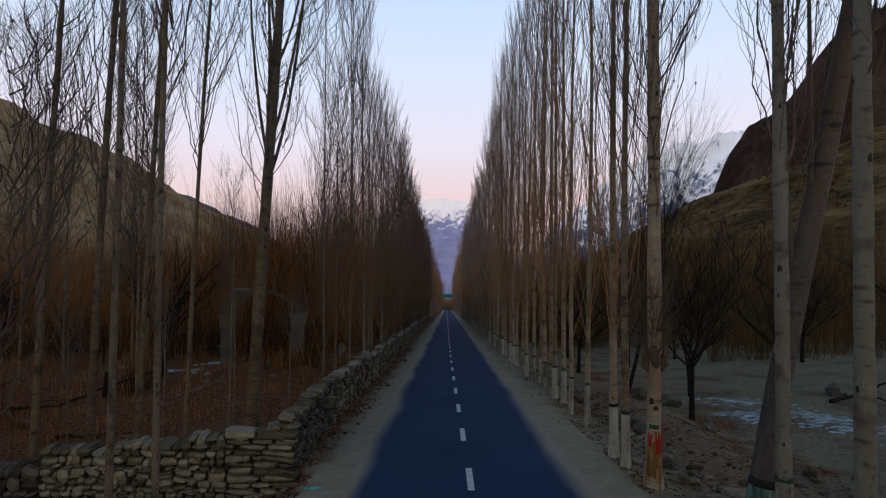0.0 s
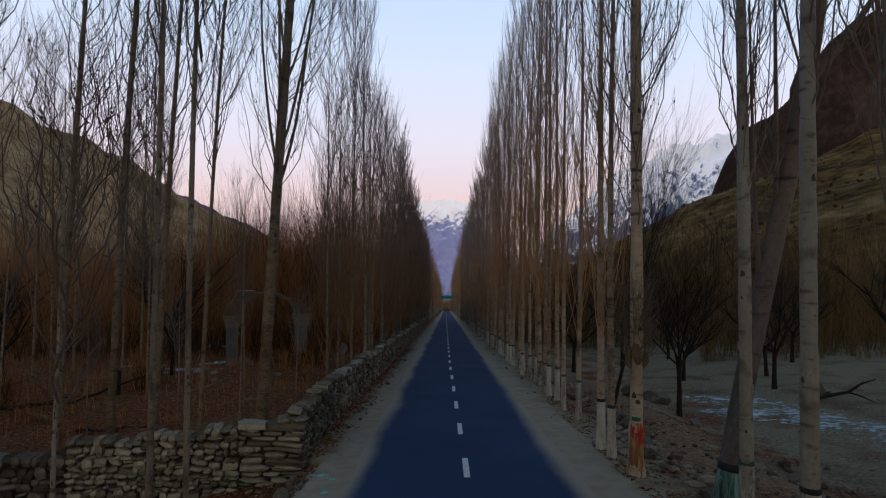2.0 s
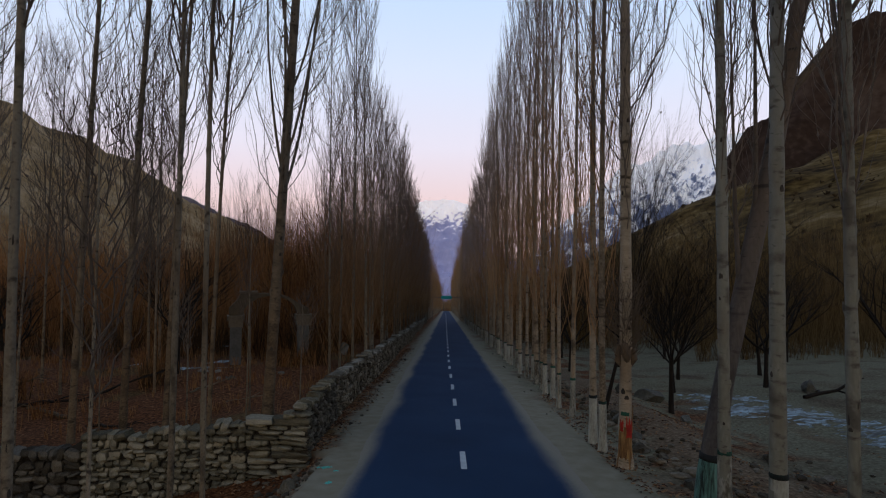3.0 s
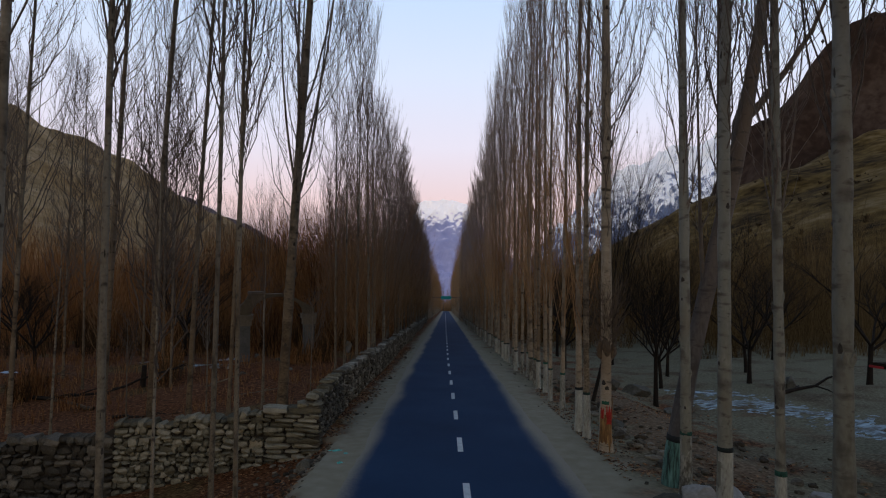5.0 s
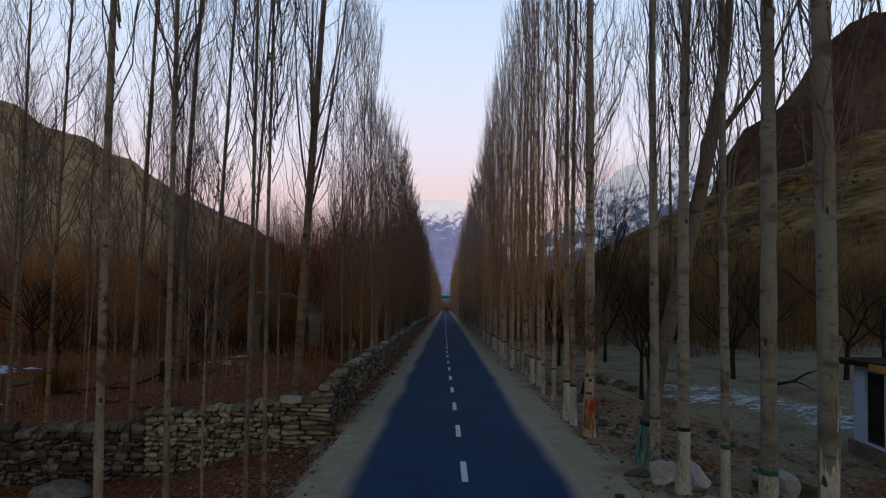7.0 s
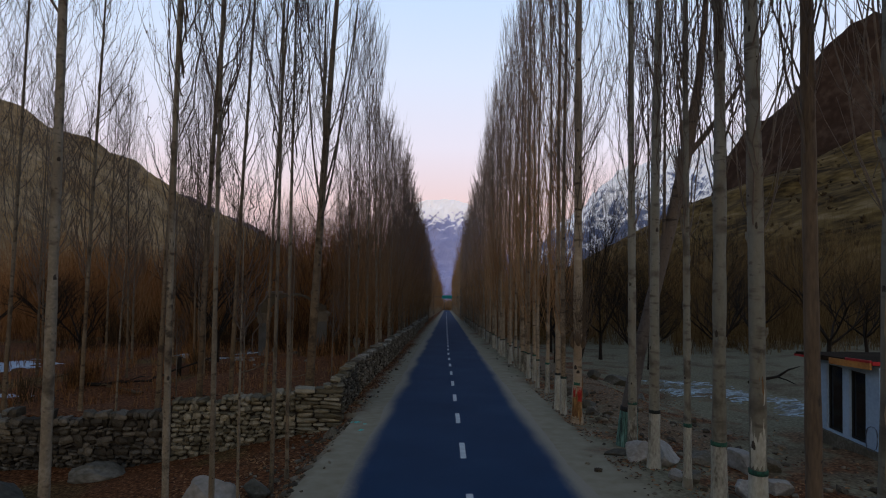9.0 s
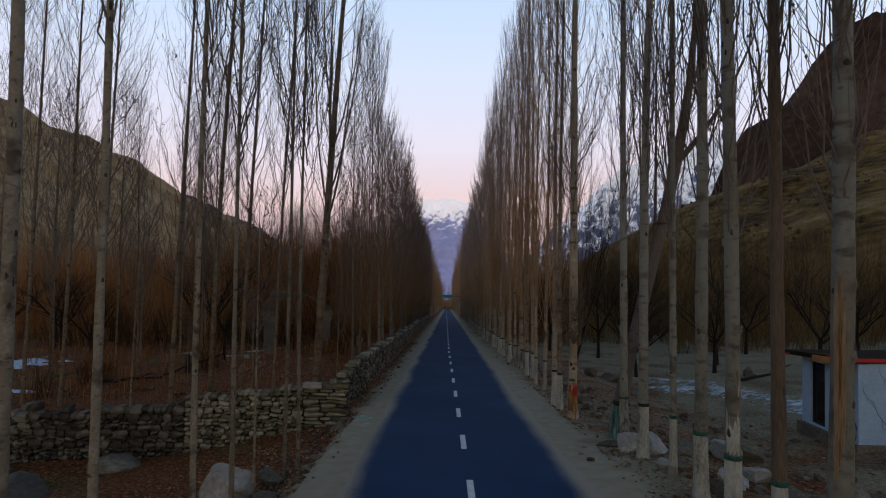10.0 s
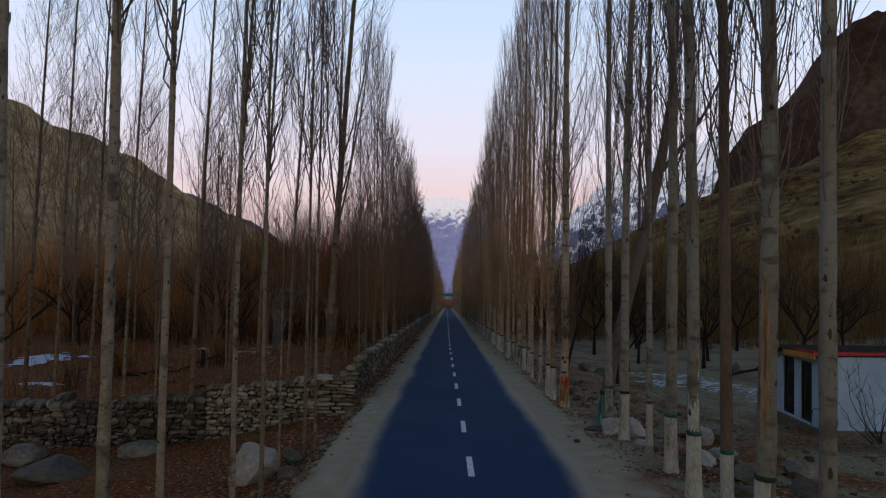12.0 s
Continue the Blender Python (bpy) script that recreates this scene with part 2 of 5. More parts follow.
BOULDER = material("boulder_stone", [(0.3, (0.030, 0.029, 0.021)), (0.55, (0.07, 0.067, 0.051)), (0.75, (0.15, 0.145, 0.122))], 1.2, 12, bump=0.7, bump_scale=7, per_object=0.2)
SNOW = material("old_snow", [(0.44, (0.07, 0.07, 0.06)), (0.50, (0.13, 0.165, 0.17)), (0.57, (0.24, 0.33, 0.37)), (0.68, (0.36, 0.48, 0.55))], 1.3, 5, rough=0.6, bump=0.4, bump_scale=6, stretch=(0.7, 2.4, 1))
# the blue of shaded, skylit snow is mixed into this colour
DRIFT = material("snow_drift", [(0.36, (0.12, 0.145, 0.18)), (0.46, (0.23, 0.31, 0.41)), (0.7, (0.35, 0.44, 0.54))], 0.8, 5, rough=0.6, bump=0.5, bump_scale=5)


def ground_material():
    m = bpy.data.materials.new("valley_ground")
    m.use_nodes = True
    n, l = m.node_tree.nodes, m.node_tree.links
    b = n["Principled BSDF"]
    b.inputs["Roughness"].default_value = 0.95
    b.inputs["Specular IOR Level"].default_value = 0.05
    tc = n.new("ShaderNodeTexCoord")
    sep = n.new("ShaderNodeSeparateXYZ")
    l.new(tc.outputs["Object"], sep.inputs[0])

    def noise_at(scale, detail=5):
        t = n.new("ShaderNodeTexNoise")
        t.inputs["Scale"].default_value, t.inputs["Detail"].default_value = scale, detail
        l.new(tc.outputs["Object"], t.inputs["Vector"])
        return t.outputs["Fac"]

    def ramp(src, stops):
        r = n.new("ShaderNodeValToRGB")
        while len(r.color_ramp.elements) < len(stops):
            r.color_ramp.elements.new(0.5)
        for e, (p, c) in zip(r.color_ramp.elements, stops):
            e.position, e.color = p, (*c, 1)
        l.new(src, r.inputs[0])
        return r.outputs[0]

    def mix(f, a, c):
        x = n.new("ShaderNodeMix")
        x.data_type = "RGBA"
        l.new(f, x.inputs["Factor"])
        l.new(a, x.inputs[6])
        l.new(c, x.inputs[7])
        return x.outputs[2]

    def step(src, lo, hi):
        x = n.new("ShaderNodeMapRange")
        x.interpolation_type = "SMOOTHSTEP"
        x.inputs["From Min"].default_value, x.inputs["From Max"].default_value = lo, hi
        l.new(src, x.inputs["Value"])
        return x.outputs["Result"]

    def add(a, bb, k):
        x = n.new("ShaderNodeMath")
        x.operation = "MULTIPLY_ADD"
        x.inputs[1].default_value = k
        l.new(bb, x.inputs[0])
        l.new(a, x.inputs[2])
        return x.outputs[0]

    fine = noise_at(9, 8)
    mid = noise_at(1.1, 6)
    litter = ramp(fine, [(0.32, (0.024, 0.0090, 0.0035)), (0.48, (0.074, 0.028, 0.0105)), (0.62, (0.145, 0.062, 0.025)), (0.75, (0.24, 0.15, 0.082))])
    dust = ramp(noise_at(2.4, 10), [(0.3, (0.175, 0.158, 0.108)), (0.5, (0.20, 0.185, 0.133)), (0.7, (0.228, 0.214, 0.158))])
    orchard = ramp(fine, [(0.3, (0.083, 0.076, 0.048)), (0.5, (0.130, 0.121, 0.078)), (0.7, (0.19, 0.179, 0.12))])
    soil = ramp(fine, [(0.3, (0.032, 0.022, 0.013)), (0.5, (0.075, 0.055, 0.034)), (0.7, (0.13, 0.105, 0.07))])
    orchard = mix(step(noise_at(0.33, 7), 0.48, 0.72), orchard, soil)
    xx = add(sep.outputs["X"], mid, 2.4)
    strewn = n.new("ShaderNodeMath")
    strewn.operation = "MULTIPLY"
    l.new(step(noise_at(0.45, 6), 0.49, 0.64), strewn.inputs[0])
    l.new(step(xx, 19.0, 10.0), strewn.inputs[1])
    right = mix(strewn.outputs[0], orchard, litter)
    straw = ramp(fine, [(0.32, (0.024, 0.013, 0.005)), (0.5, (0.078, 0.047, 0.017)), (0.7, (0.155, 0.107, 0.046))])
    floor = mix(step(noise_at(0.22, 5), 0.52, 0.66), litter, straw)
    left_mix = mix(step(xx, -2.9, -1.9), floor, dust)
    c = mix(step(add(xx, step(sep.outputs["Y"], 17.0, 45.0), 0.9), 5.1, 7.0), left_mix, right)
    # warm bare earth on the bank behind the painted row
    earth = ramp(fine, [(0.3, (0.06, 0.041, 0.024)), (0.5, (0.118, 0.084, 0.052)), (0.7, (0.19, 0.146, 0.098))])
    both = n.new("ShaderNodeMath")
    both.operation = "MULTIPLY"
    l.new(step(xx, 6.9, 7.7), both.inputs[0])
    l.new(step(xx, 10.6, 9.4), both.inputs[1])
    along = n.new("ShaderNodeMath")
    along.operation = "MULTIPLY"
    l.new(both.outputs[0], along.inputs[0])
    l.new(step(sep.outputs["Y"], 9.5, 12.5), along.inputs[1])
    c = mix(along.outputs[0], c, earth)
    l.new(c, b.inputs["Base Color"])
    bp = n.new("ShaderNodeBump")
    bp.inputs["Strength"].default_value, bp.inputs["Distance"].default_value = 0.05, 0.02
    l.new(fine, bp.inputs["Height"])
    l.new(bp.outputs[0], b.inputs["Normal"])
    return m


GROUND = ground_material()


# ---------------------------------------------------------------- mesh helpers
def mesh_object(name, verts, faces, mat, parent=None, smooth=False):
    me = bpy.data.meshes.new(name)
    me.from_pydata([tuple(map(float, v)) for v in verts], [], faces)
    if smooth:
        me.polygons.foreach_set("use_smooth", [True] * len(me.polygons))
    me.materials.append(mat)
    me.update()
    ob = new(name, me)
    if parent is not None:
        ob.parent = parent
    return ob


def part(name, bm, mat, parent, label=""):
    me = bpy.data.meshes.new(name)
    bm.to_mesh(me)
    bm.free()
    me.materials.append(mat)
    ob = new(name, me)
    ob.parent = parent
    if label:
        tagged(ob, label)
    return ob


def tube(store, pts, radii, sides):
    """Append a tapering tube along pts to store = (verts, faces)."""
    verts, faces = store
    base = len(verts)
    k = len(pts)
    for i in range(k):
        a = pts[max(i - 1, 0)]
        c = pts[min(i + 1, k - 1)]
        d = (c[0] - a[0], c[1] - a[1], c[2] - a[2])
        ln = math.sqrt(d[0] ** 2 + d[1] ** 2 + d[2] ** 2) or 1
        d = (d[0] / ln, d[1] / ln, d[2] / ln)
        u = (1 - d[0] * d[0], -d[0] * d[1], -d[0] * d[2]) if abs(d[0]) < 0.8 else (-d[0] * d[1], 1 - d[1] * d[1], -d[1] * d[2])
        lu = math.sqrt(u[0] ** 2 + u[1] ** 2 + u[2] ** 2)
        u = (u[0] / lu, u[1] / lu, u[2] / lu)
        w = (d[1] * u[2] - d[2] * u[1], d[2] * u[0] - d[0] * u[2], d[0] * u[1] - d[1] * u[0])
        p, r = pts[i], radii[i]
        for s in range(sides):
            ca, sa = math.cos(2 * math.pi * s / sides) * r, math.sin(2 * math.pi * s / sides) * r
            verts.append((p[0] + u[0] * ca + w[0] * sa, p[1] + u[1] * ca + w[1] * sa, p[2] + u[2] * ca + w[2] * sa))
    for i in range(k - 1):
        for s in range(sides):
            a, c = base + i * sides + s, base + i * sides + (s + 1) % sides
            faces.append((a, c, c + sides, a + sides))


# ---------------------------------------------------------------- ground, road
def left_front(x):
    return float(np.interp(x, [-60, -20, -12, -7, -4.2, -3.2], [-2.6, -2.55, -2.2, -1.15, -0.6, -0.02]))


def left_terrace(x):
    return float(np.interp(x, [-60, -20, -12, -10, -7, -4.2], [-0.8, -0.6, -0.35, 0.0, 0.4, 0.6]))


WALL_Y = 14.75


def over(x, y):
    """Height over the road's plane."""
    h = 0.0
    if x < -3.2:
        h = left_front(x)
        if y > WALL_Y:
            h = left_terrace(x) + 0.9 * min(1, (y - WALL_Y) / 16) * min(1, max(0, (-5 - x) / 5))
            if x > -4.5:
                h = 0.6 * min(1, max(0, (-4.15 - x) / 0.3)) - 0.05
    if 10 < x < 21:
        h += 0.26 * math.exp(-((x - 15) / 3) ** 2 - ((y - 11) / 3) ** 2)
    if x > 5.4:
        h += -0.5 * min(1, (x - 5.4) / 6) + 0.035 * max(0, min(x, 60) - 16)
        h += 0.5 * math.exp(-((x - 7.5) / 1.3) ** 2) * min(1, max(0, (y - 11) / 5)) * min(1, max(0, (36 - y) / 10))
    off = max(0.0, min(1.0, max(x - 4.0, -3.4 - x) / 2))
    h += off * (0.22 * noise.noise((x * 0.3, y * 0.3, 0)) + 0.08 * noise.noise((x * 1.4, y * 1.4, 3)))
    return h


def ground_z(x, y):
    return -SLOPE * y + over(x, y)


def grid_mesh(name, xs, ys, zf, mat, smooth=True):
    verts = [(x, y, zf(x, y)) for y in ys for x in xs]
    w = len(xs)
    faces = [(j * w + i, j * w + i + 1, (j + 1) * w + i + 1, (j + 1) * w + i) for j in range(len(ys) - 1) for i in range(w - 1)]
    return mesh_object(name, verts, faces, mat, None, smooth)


gx = np.concatenate([np.linspace(-900, -80, 18), np.linspace(-70, -24, 20), np.arange(-22, -5, 0.6), np.arange(-5, -2.6, 0.15), [-2.3, -1, 0.5, 2, 3.2], np.arange(3.6, 24, 0.5), np.linspace(26, 80, 24), np.linspace(100, 900, 16)])
gy = np.concatenate([np.linspace(-80, -16, 10), np.arange(-14, 14.6, 0.6), [14.65, 14.79, 14.81, 14.95], np.arange(15.4, 50, 0.7), np.linspace(51, 150, 50), np.linspace(155, 600, 40), np.linspace(640, 2600, 25)])
ground = grid_mesh("ground", gx, gy, ground_z, GROUND)
tagged(ground, "sloping valley floor of dust, dry leaves and bare soil", "ground", kind="structure")

def road_c(y):
    """The road's middle, which bends very slightly."""
    return float(np.interp(y, [-80, 5, 15, 40, 100, 600], [0.75, 0.66, 0.55, 0.30, 0.15, -0.6]))


def road_x(side, y):
    if side < 0:
        return road_c(y) - 2.86 + 0.10 * noise.noise((y * 0.35, 7.0, 0)) + 0.05 * noise.noise((y * 1.7, 2.0, 0))
    return road_c(y) + 2.80 + 0.12 * noise.noise((y * 0.3, 17.0, 0)) + 0.05 * noise.noise((y * 1.5, 12.0, 0))


rv, rf = [], []
rys = np.concatenate([np.arange(-80, 80, 0.4), np.arange(80, 640, 4)])
for y in rys:
    a, b = road_x(-1, y), road_x(1, y)
    for k in range(9):
        f = k / 8
        x = a + (b - a) * f
        rv.append((x, y, -SLOPE * y + 0.015 + 0.05 * (1 - (2 * f - 1) ** 2)))
for j in range(len(rys) - 1):
    for i in range(8):
        rf.append((j * 9 + i, j * 9 + i + 1, j * 9 + i + 10, j * 9 + i + 9))
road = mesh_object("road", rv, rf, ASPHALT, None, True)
tagged(road, "narrow dark asphalt road with dusty ragged edges", "road", kind="structure")

# centre dashes, each a thin slab of paint
DASH_LEN, DASH_GAP, DASH_START = 1.72, 4.6, 13.6 - 15 * 4.6
dash_mesh = None
for i in range(90):
    y0 = DASH_START + i * DASH_GAP
    if dash_mesh is None:
        bm = bmesh.new()
        bmesh.ops.create_cube(bm, size=1, matrix=Matrix.Diagonal((0.155, DASH_LEN, 0.006, 1)))
        bmesh.ops.bevel(bm, geom=bm.edges, offset=0.002, segments=1)
        dash = part("centre_dash", bm, ROADPAINT, road)
        dash_mesh = dash.data
    else:
        dash = new("centre_dash", dash_mesh)
        dash.parent = road
    dash.matrix_basis = Matrix.Translation((road_c(y0), y0, -SLOPE * y0 + 0.070)) @ Euler((-math.atan(SLOPE), 0, 0)).to_matrix().to_4x4()

# ---------------------------------------------------------------- hills and mountains
SPUR_K, SCRUB_K, PIVOT = 4.0, 3.0, (0.0, -5.0, 4.6)
HILL = material("dry_hillside", [(0.3, (0.098, 0.064, 0.029)), (0.45, (0.20, 0.136, 0.066)), (0.55, (0.28, 0.198, 0.103)), (0.7, (0.39, 0.30, 0.185))], 0.02, 0.25, bump=0, spec=0.02)
CLIFF = material("rust_brown_cliff", [(0.3, (0.014, 0.009, 0.0066)), (0.5, (0.032, 0.021, 0.0155)), (0.7, (0.072, 0.054, 0.042))], 0.012, 0.09, stretch=(1, 1, 0.45), bump=0, spec=0.02)
OLIVE = material("scrub_slope", [(0.37, (0.012, 0.007, 0.0025)), (0.46, (0.052, 0.033, 0.0095)), (0.55, (0.098, 0.066, 0.021)), (0.70, (0.18, 0.134, 0.07))], 0.022, 0.11, bump=0, spec=0.02)


def add_scree(m):
    """Grey scree at the top of the slope, below the spur."""
    n, l = m.node_tree.nodes, m.node_tree.links
    b = n["Principled BSDF"]
    src = b.inputs["Base Color"].links[0].from_socket
    tc, sep, t = n.new("ShaderNodeTexCoord"), n.new("ShaderNodeSeparateXYZ"), n.new("ShaderNodeTexNoise")
    t.inputs["Scale"].default_value, t.inputs["Detail"].default_value = 0.017, 6
    l.new(tc.outputs["Object"], sep.inputs[0])
    l.new(tc.outputs["Object"], t.inputs["Vector"])
    a = n.new("ShaderNodeMath")
    a.operation = "MULTIPLY_ADD"
    a.inputs[1].default_value = 120
    l.new(t.outputs["Fac"], a.inputs[0])
    l.new(sep.outputs["Y"], a.inputs[2])
    k = n.new("ShaderNodeMapRange")
    k.inputs["From Min"].default_value, k.inputs["From Max"].default_value = 760, 790
    l.new(a.outputs[0], k.inputs["Value"])
    e = n.new("ShaderNodeMapRange")
    e.inputs["From Min"].default_value, e.inputs["From Max"].default_value = 420, 456
    l.new(sep.outputs["X"], e.inputs["Value"])
    both = n.new("ShaderNodeMath")
    both.operation = "MULTIPLY"
    l.new(k.outputs["Result"], both.inputs[0])
    l.new(e.outputs["Result"], both.inputs[1])
    x = n.new("ShaderNodeMix")
    x.data_type = "RGBA"
    x.inputs[7].default_value = (0.12, 0.10, 0.075, 1)
    l.new(both.outputs[0], x.inputs["Factor"])
    l.new(src, x.inputs[6])
    l.new(x.outputs[2], b.inputs["Base Color"])


add_scree(OLIVE)


def snow_rock(name, rock, rock2, snow, line, fade, k, haze_glow):
    """A far backdrop: snow that thins out downhill and on steep faces, over two tones of rock. Haze is painted: bluish
    rock and an emitted glow.
    """
    m = bpy.data.materials.new(name)
    m.use_nodes = True
    n, l = m.node_tree.nodes, m.node_tree.links
    b = n["Principled BSDF"]
    b.inputs["Roughness"].default_value = 0.9
    b.inputs["Specular IOR Level"].default_value = 0.1
    tc, geo = n.new("ShaderNodeTexCoord"), n.new("ShaderNodeNewGeometry")
    sep, nor = n.new("ShaderNodeSeparateXYZ"), n.new("ShaderNodeSeparateXYZ")
    l.new(tc.outputs["Object"], sep.inputs[0])
    l.new(geo.outputs["Normal"], nor.inputs[0])

    def noise_at(scale):
        t = n.new("ShaderNodeTexNoise")
        t.inputs["Scale"].default_value, t.inputs["Detail"].default_value, t.inputs["Roughness"].default_value = scale, 9, 0.65
        l.new(tc.outputs["Object"], t.inputs["Vector"])
        return t.outputs["Fac"]

    def madd(a, f, c):
        x = n.new("ShaderNodeMath")
        x.operation = "MULTIPLY_ADD"
        l.new(a, x.inputs[0])
        x.inputs[1].default_value = f
        if isinstance(c, float):
            x.inputs[2].default_value = c
        else:
            l.new(c, x.inputs[2])
        return x.outputs[0]

    v = madd(sep.outputs["Z"], 1 / fade, -line / fade)
    v = madd(noise_at(k), 5.0, v)
    v = madd(nor.outputs["Z"], 2.2, v)
    mr = n.new("ShaderNodeMapRange")
    mr.inputs["From Min"].default_value, mr.inputs["From Max"].default_value = 3.6, 4.4
    l.new(v, mr.inputs["Value"])
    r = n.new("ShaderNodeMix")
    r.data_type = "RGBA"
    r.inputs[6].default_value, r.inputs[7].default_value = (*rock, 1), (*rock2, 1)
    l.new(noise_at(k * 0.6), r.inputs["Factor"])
    x = n.new("ShaderNodeMix")
    x.data_type = "RGBA"
    x.inputs[7].default_value = (*snow, 1)
    l.new(r.outputs[2], x.inputs[6])
    l.new(mr.outputs["Result"], x.inputs["Factor"])
    l.new(x.outputs[2], b.inputs["Base Color"])
    # emission stands in for bright haze before the mountains
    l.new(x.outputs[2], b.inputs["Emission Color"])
    b.inputs["Emission Strength"].default_value = haze_glow
    return m


def fractal(x, y, s, octaves=5, seed=0.0):
    return noise.fractal((x * s, y * s, seed), 1.0, 2.0, octaves)


def left_hill(x, y):
    rise = float(np.interp(-x, [70, 160, 330, 420, 600], [0, 45, 155, 180, 150]))
    fall = float(np.interp(y, [0, 500, 900, 1500], [1, 1, 0.8, 0.25]))
    return -SLOPE * y - 3 + rise * fall + rise * 0.08 * fractal(x, y, 0.008) + (5 * fractal(x, y, 0.03, 4, 5) + 5 * (noise.ridged_multi_fractal((x * 0.012, y * 0.012, 2.0), 0.9, 2.1, 6, 1.0, 2.0) - 1.2)) * min(1, rise / 30)


hill_l = grid_mesh("hill_left", np.linspace(-650, -60, 130), np.linspace(-60, 1500, 230), left_hill, HILL)
tagged(hill_l, "bare brown hillside along the valley", "hill", kind="structure")


def spur(x, y):
    xx = x * 262 / max(262.0, y)
    crest = float(np.interp(xx, [90, 104, 116, 124, 130, 141, 159, 171, 180, 190, 203, 260, 420], [-14, 8, 40, 52, 68, 86, 100, 115, 124, 133, 143, 165, 195]))
    rough = min(1, max(0, crest / 30))
    wobble = 5 * fractal(x, y, 0.03, 5, 2) + 5 * (noise.ridged_multi_fractal((x * 0.022, y * 0.022, 6.0), 0.9, 2.1, 6, 1.0, 2.0) - 1.2)
    shape = float(np.interp(y, [120, 190, 262, 330, 460], [0.0, 0.42, 1.0, 0.9, 0.3]))
    return -SLOPE * 262 + 4.0 + (crest + wobble * rough) * shape - 22 * (1 - shape)


def spread_out(shape, k):
    """The same form, k times as large and as far from the road's near end."""
    return lambda x, y: PIVOT[2] + k * (shape((x - PIVOT[0]) / k + PIVOT[0], (y - PIVOT[1]) / k + PIVOT[1]) - PIVOT[2])


spur_ob = grid_mesh("hill_spur", np.linspace(90, 420, 170) * SPUR_K, np.linspace(110, 470, 130) * SPUR_K, spread_out(spur, SPUR_K), CLIFF)
tagged(spur_ob, "steep rust-brown rocky spur", "hill", kind="structure")


def scrub(x, y):
    rise = float(np.interp(x, [18, 40, 58, 73, 88, 107, 147, 260], [0, 9, 24, 34, 42.5, 50.6, 65, 90]))
    return -SLOPE * y - 0.8 + rise * float(np.interp(y, [0, 60, 100, 190, 420], [0.3, 0.42, 0.6, 1, 0.75])) + 0.05 * rise * fractal(x, y, 0.03, 3, 9)


scrub_ob = grid_mesh("hill_scrub", np.linspace(17, 260, 130) * SCRUB_K, np.linspace(-40, 450, 130) * SCRUB_K, spread_out(scrub, SCRUB_K), OLIVE)
tagged(scrub_ob, "olive-brown scrub slope rising behind the orchard", "hill", kind="structure")

# violet-blue rock tones carry the distance haze in their colour
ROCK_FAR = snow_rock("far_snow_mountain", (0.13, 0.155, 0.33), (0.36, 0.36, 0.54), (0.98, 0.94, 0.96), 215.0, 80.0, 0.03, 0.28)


def ridged(x, y, k, seed, octaves=7):
    return noise.ridged_multi_fractal((x * k, y * k, seed), 0.9, 2.1, octaves, 1.0, 2.0) - 1.2


def far_range(x, y):
    crest = float(np.interp(x, [-900, -600, -290, -235, -175, 0, 110, 190, 300, 600, 1500], [-180, -160, -80, 60, 325, 342, 336, 220, 60, -40, -100])) + 7 * fractal(x, 0, 0.012, 6, 1)
    shape = float(np.interp(y, [2300, 2700, 3100, 3600], [0, 0.42, 1, 0.85]))
    return -260 + (crest + 260) * shape + 62 * min(1, 4 * shape * (1.12 - shape)) * ridged(x, y, 0.005, 3.0)


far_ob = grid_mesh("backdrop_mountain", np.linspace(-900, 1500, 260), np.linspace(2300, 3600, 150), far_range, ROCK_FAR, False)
tagged(far_ob, "distant snow-capped mountain with blue haze in its colour", "mountain", kind="structure")

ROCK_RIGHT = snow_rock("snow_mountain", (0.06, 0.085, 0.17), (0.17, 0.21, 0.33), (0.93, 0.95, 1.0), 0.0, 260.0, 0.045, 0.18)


def right_range(x, y):
    crest = float(np.interp(x, [250, 320, 373, 440, 490, 540, 619, 700, 735, 1000], [20, 115, 178, 238, 262, 290, 322, 338, 342, 420])) + 16 * fractal(x, 0, 0.02, 6, 4)
    shape = float(np.interp(y, [950, 1450, 1750], [0, 1, 0.8]))
    return -130 + (crest + 130) * shape + 75 * min(1, 4 * shape * (1.06 - shape)) * ridged(x, y, 0.007, 8.0)


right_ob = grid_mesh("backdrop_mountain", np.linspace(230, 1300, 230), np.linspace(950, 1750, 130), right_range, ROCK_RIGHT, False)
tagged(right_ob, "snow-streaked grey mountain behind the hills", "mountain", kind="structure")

# the purple of distance haze is painted into this ridge's colour
FAR_RIDGE = material("hazy_ridge", [(0.3, (0.10, 0.085, 0.10)), (0.7, (0.20, 0.165, 0.18))], 0.01, 0.1, bump=0, spec=0.02)


def back_ridge(x, y):
    crest = float(np.interp(x, [-900, -640, -560, -500, -440, -360], [210, 165, 120, 98, 60, 0]))
    shape = float(np.interp(y, [1150, 1400, 1600], [0, 1, 0.8]))
    return -120 + (crest + 120) * shape + 8 * shape * ridged(x, y, 0.012, 4.0)


ridge_ob = grid_mesh("hill_ridge", np.linspace(-900, -340, 90), np.linspace(1150, 1600, 40), back_ridge, FAR_RIDGE)
tagged(ridge_ob, "hazy purple-brown ridge beyond the hillside", "hill", kind="structure")


# shrubs dotted over the far slope
sb, slope_z, rs = ([], []), spread_out(scrub, SCRUB_K), random.Random(19)
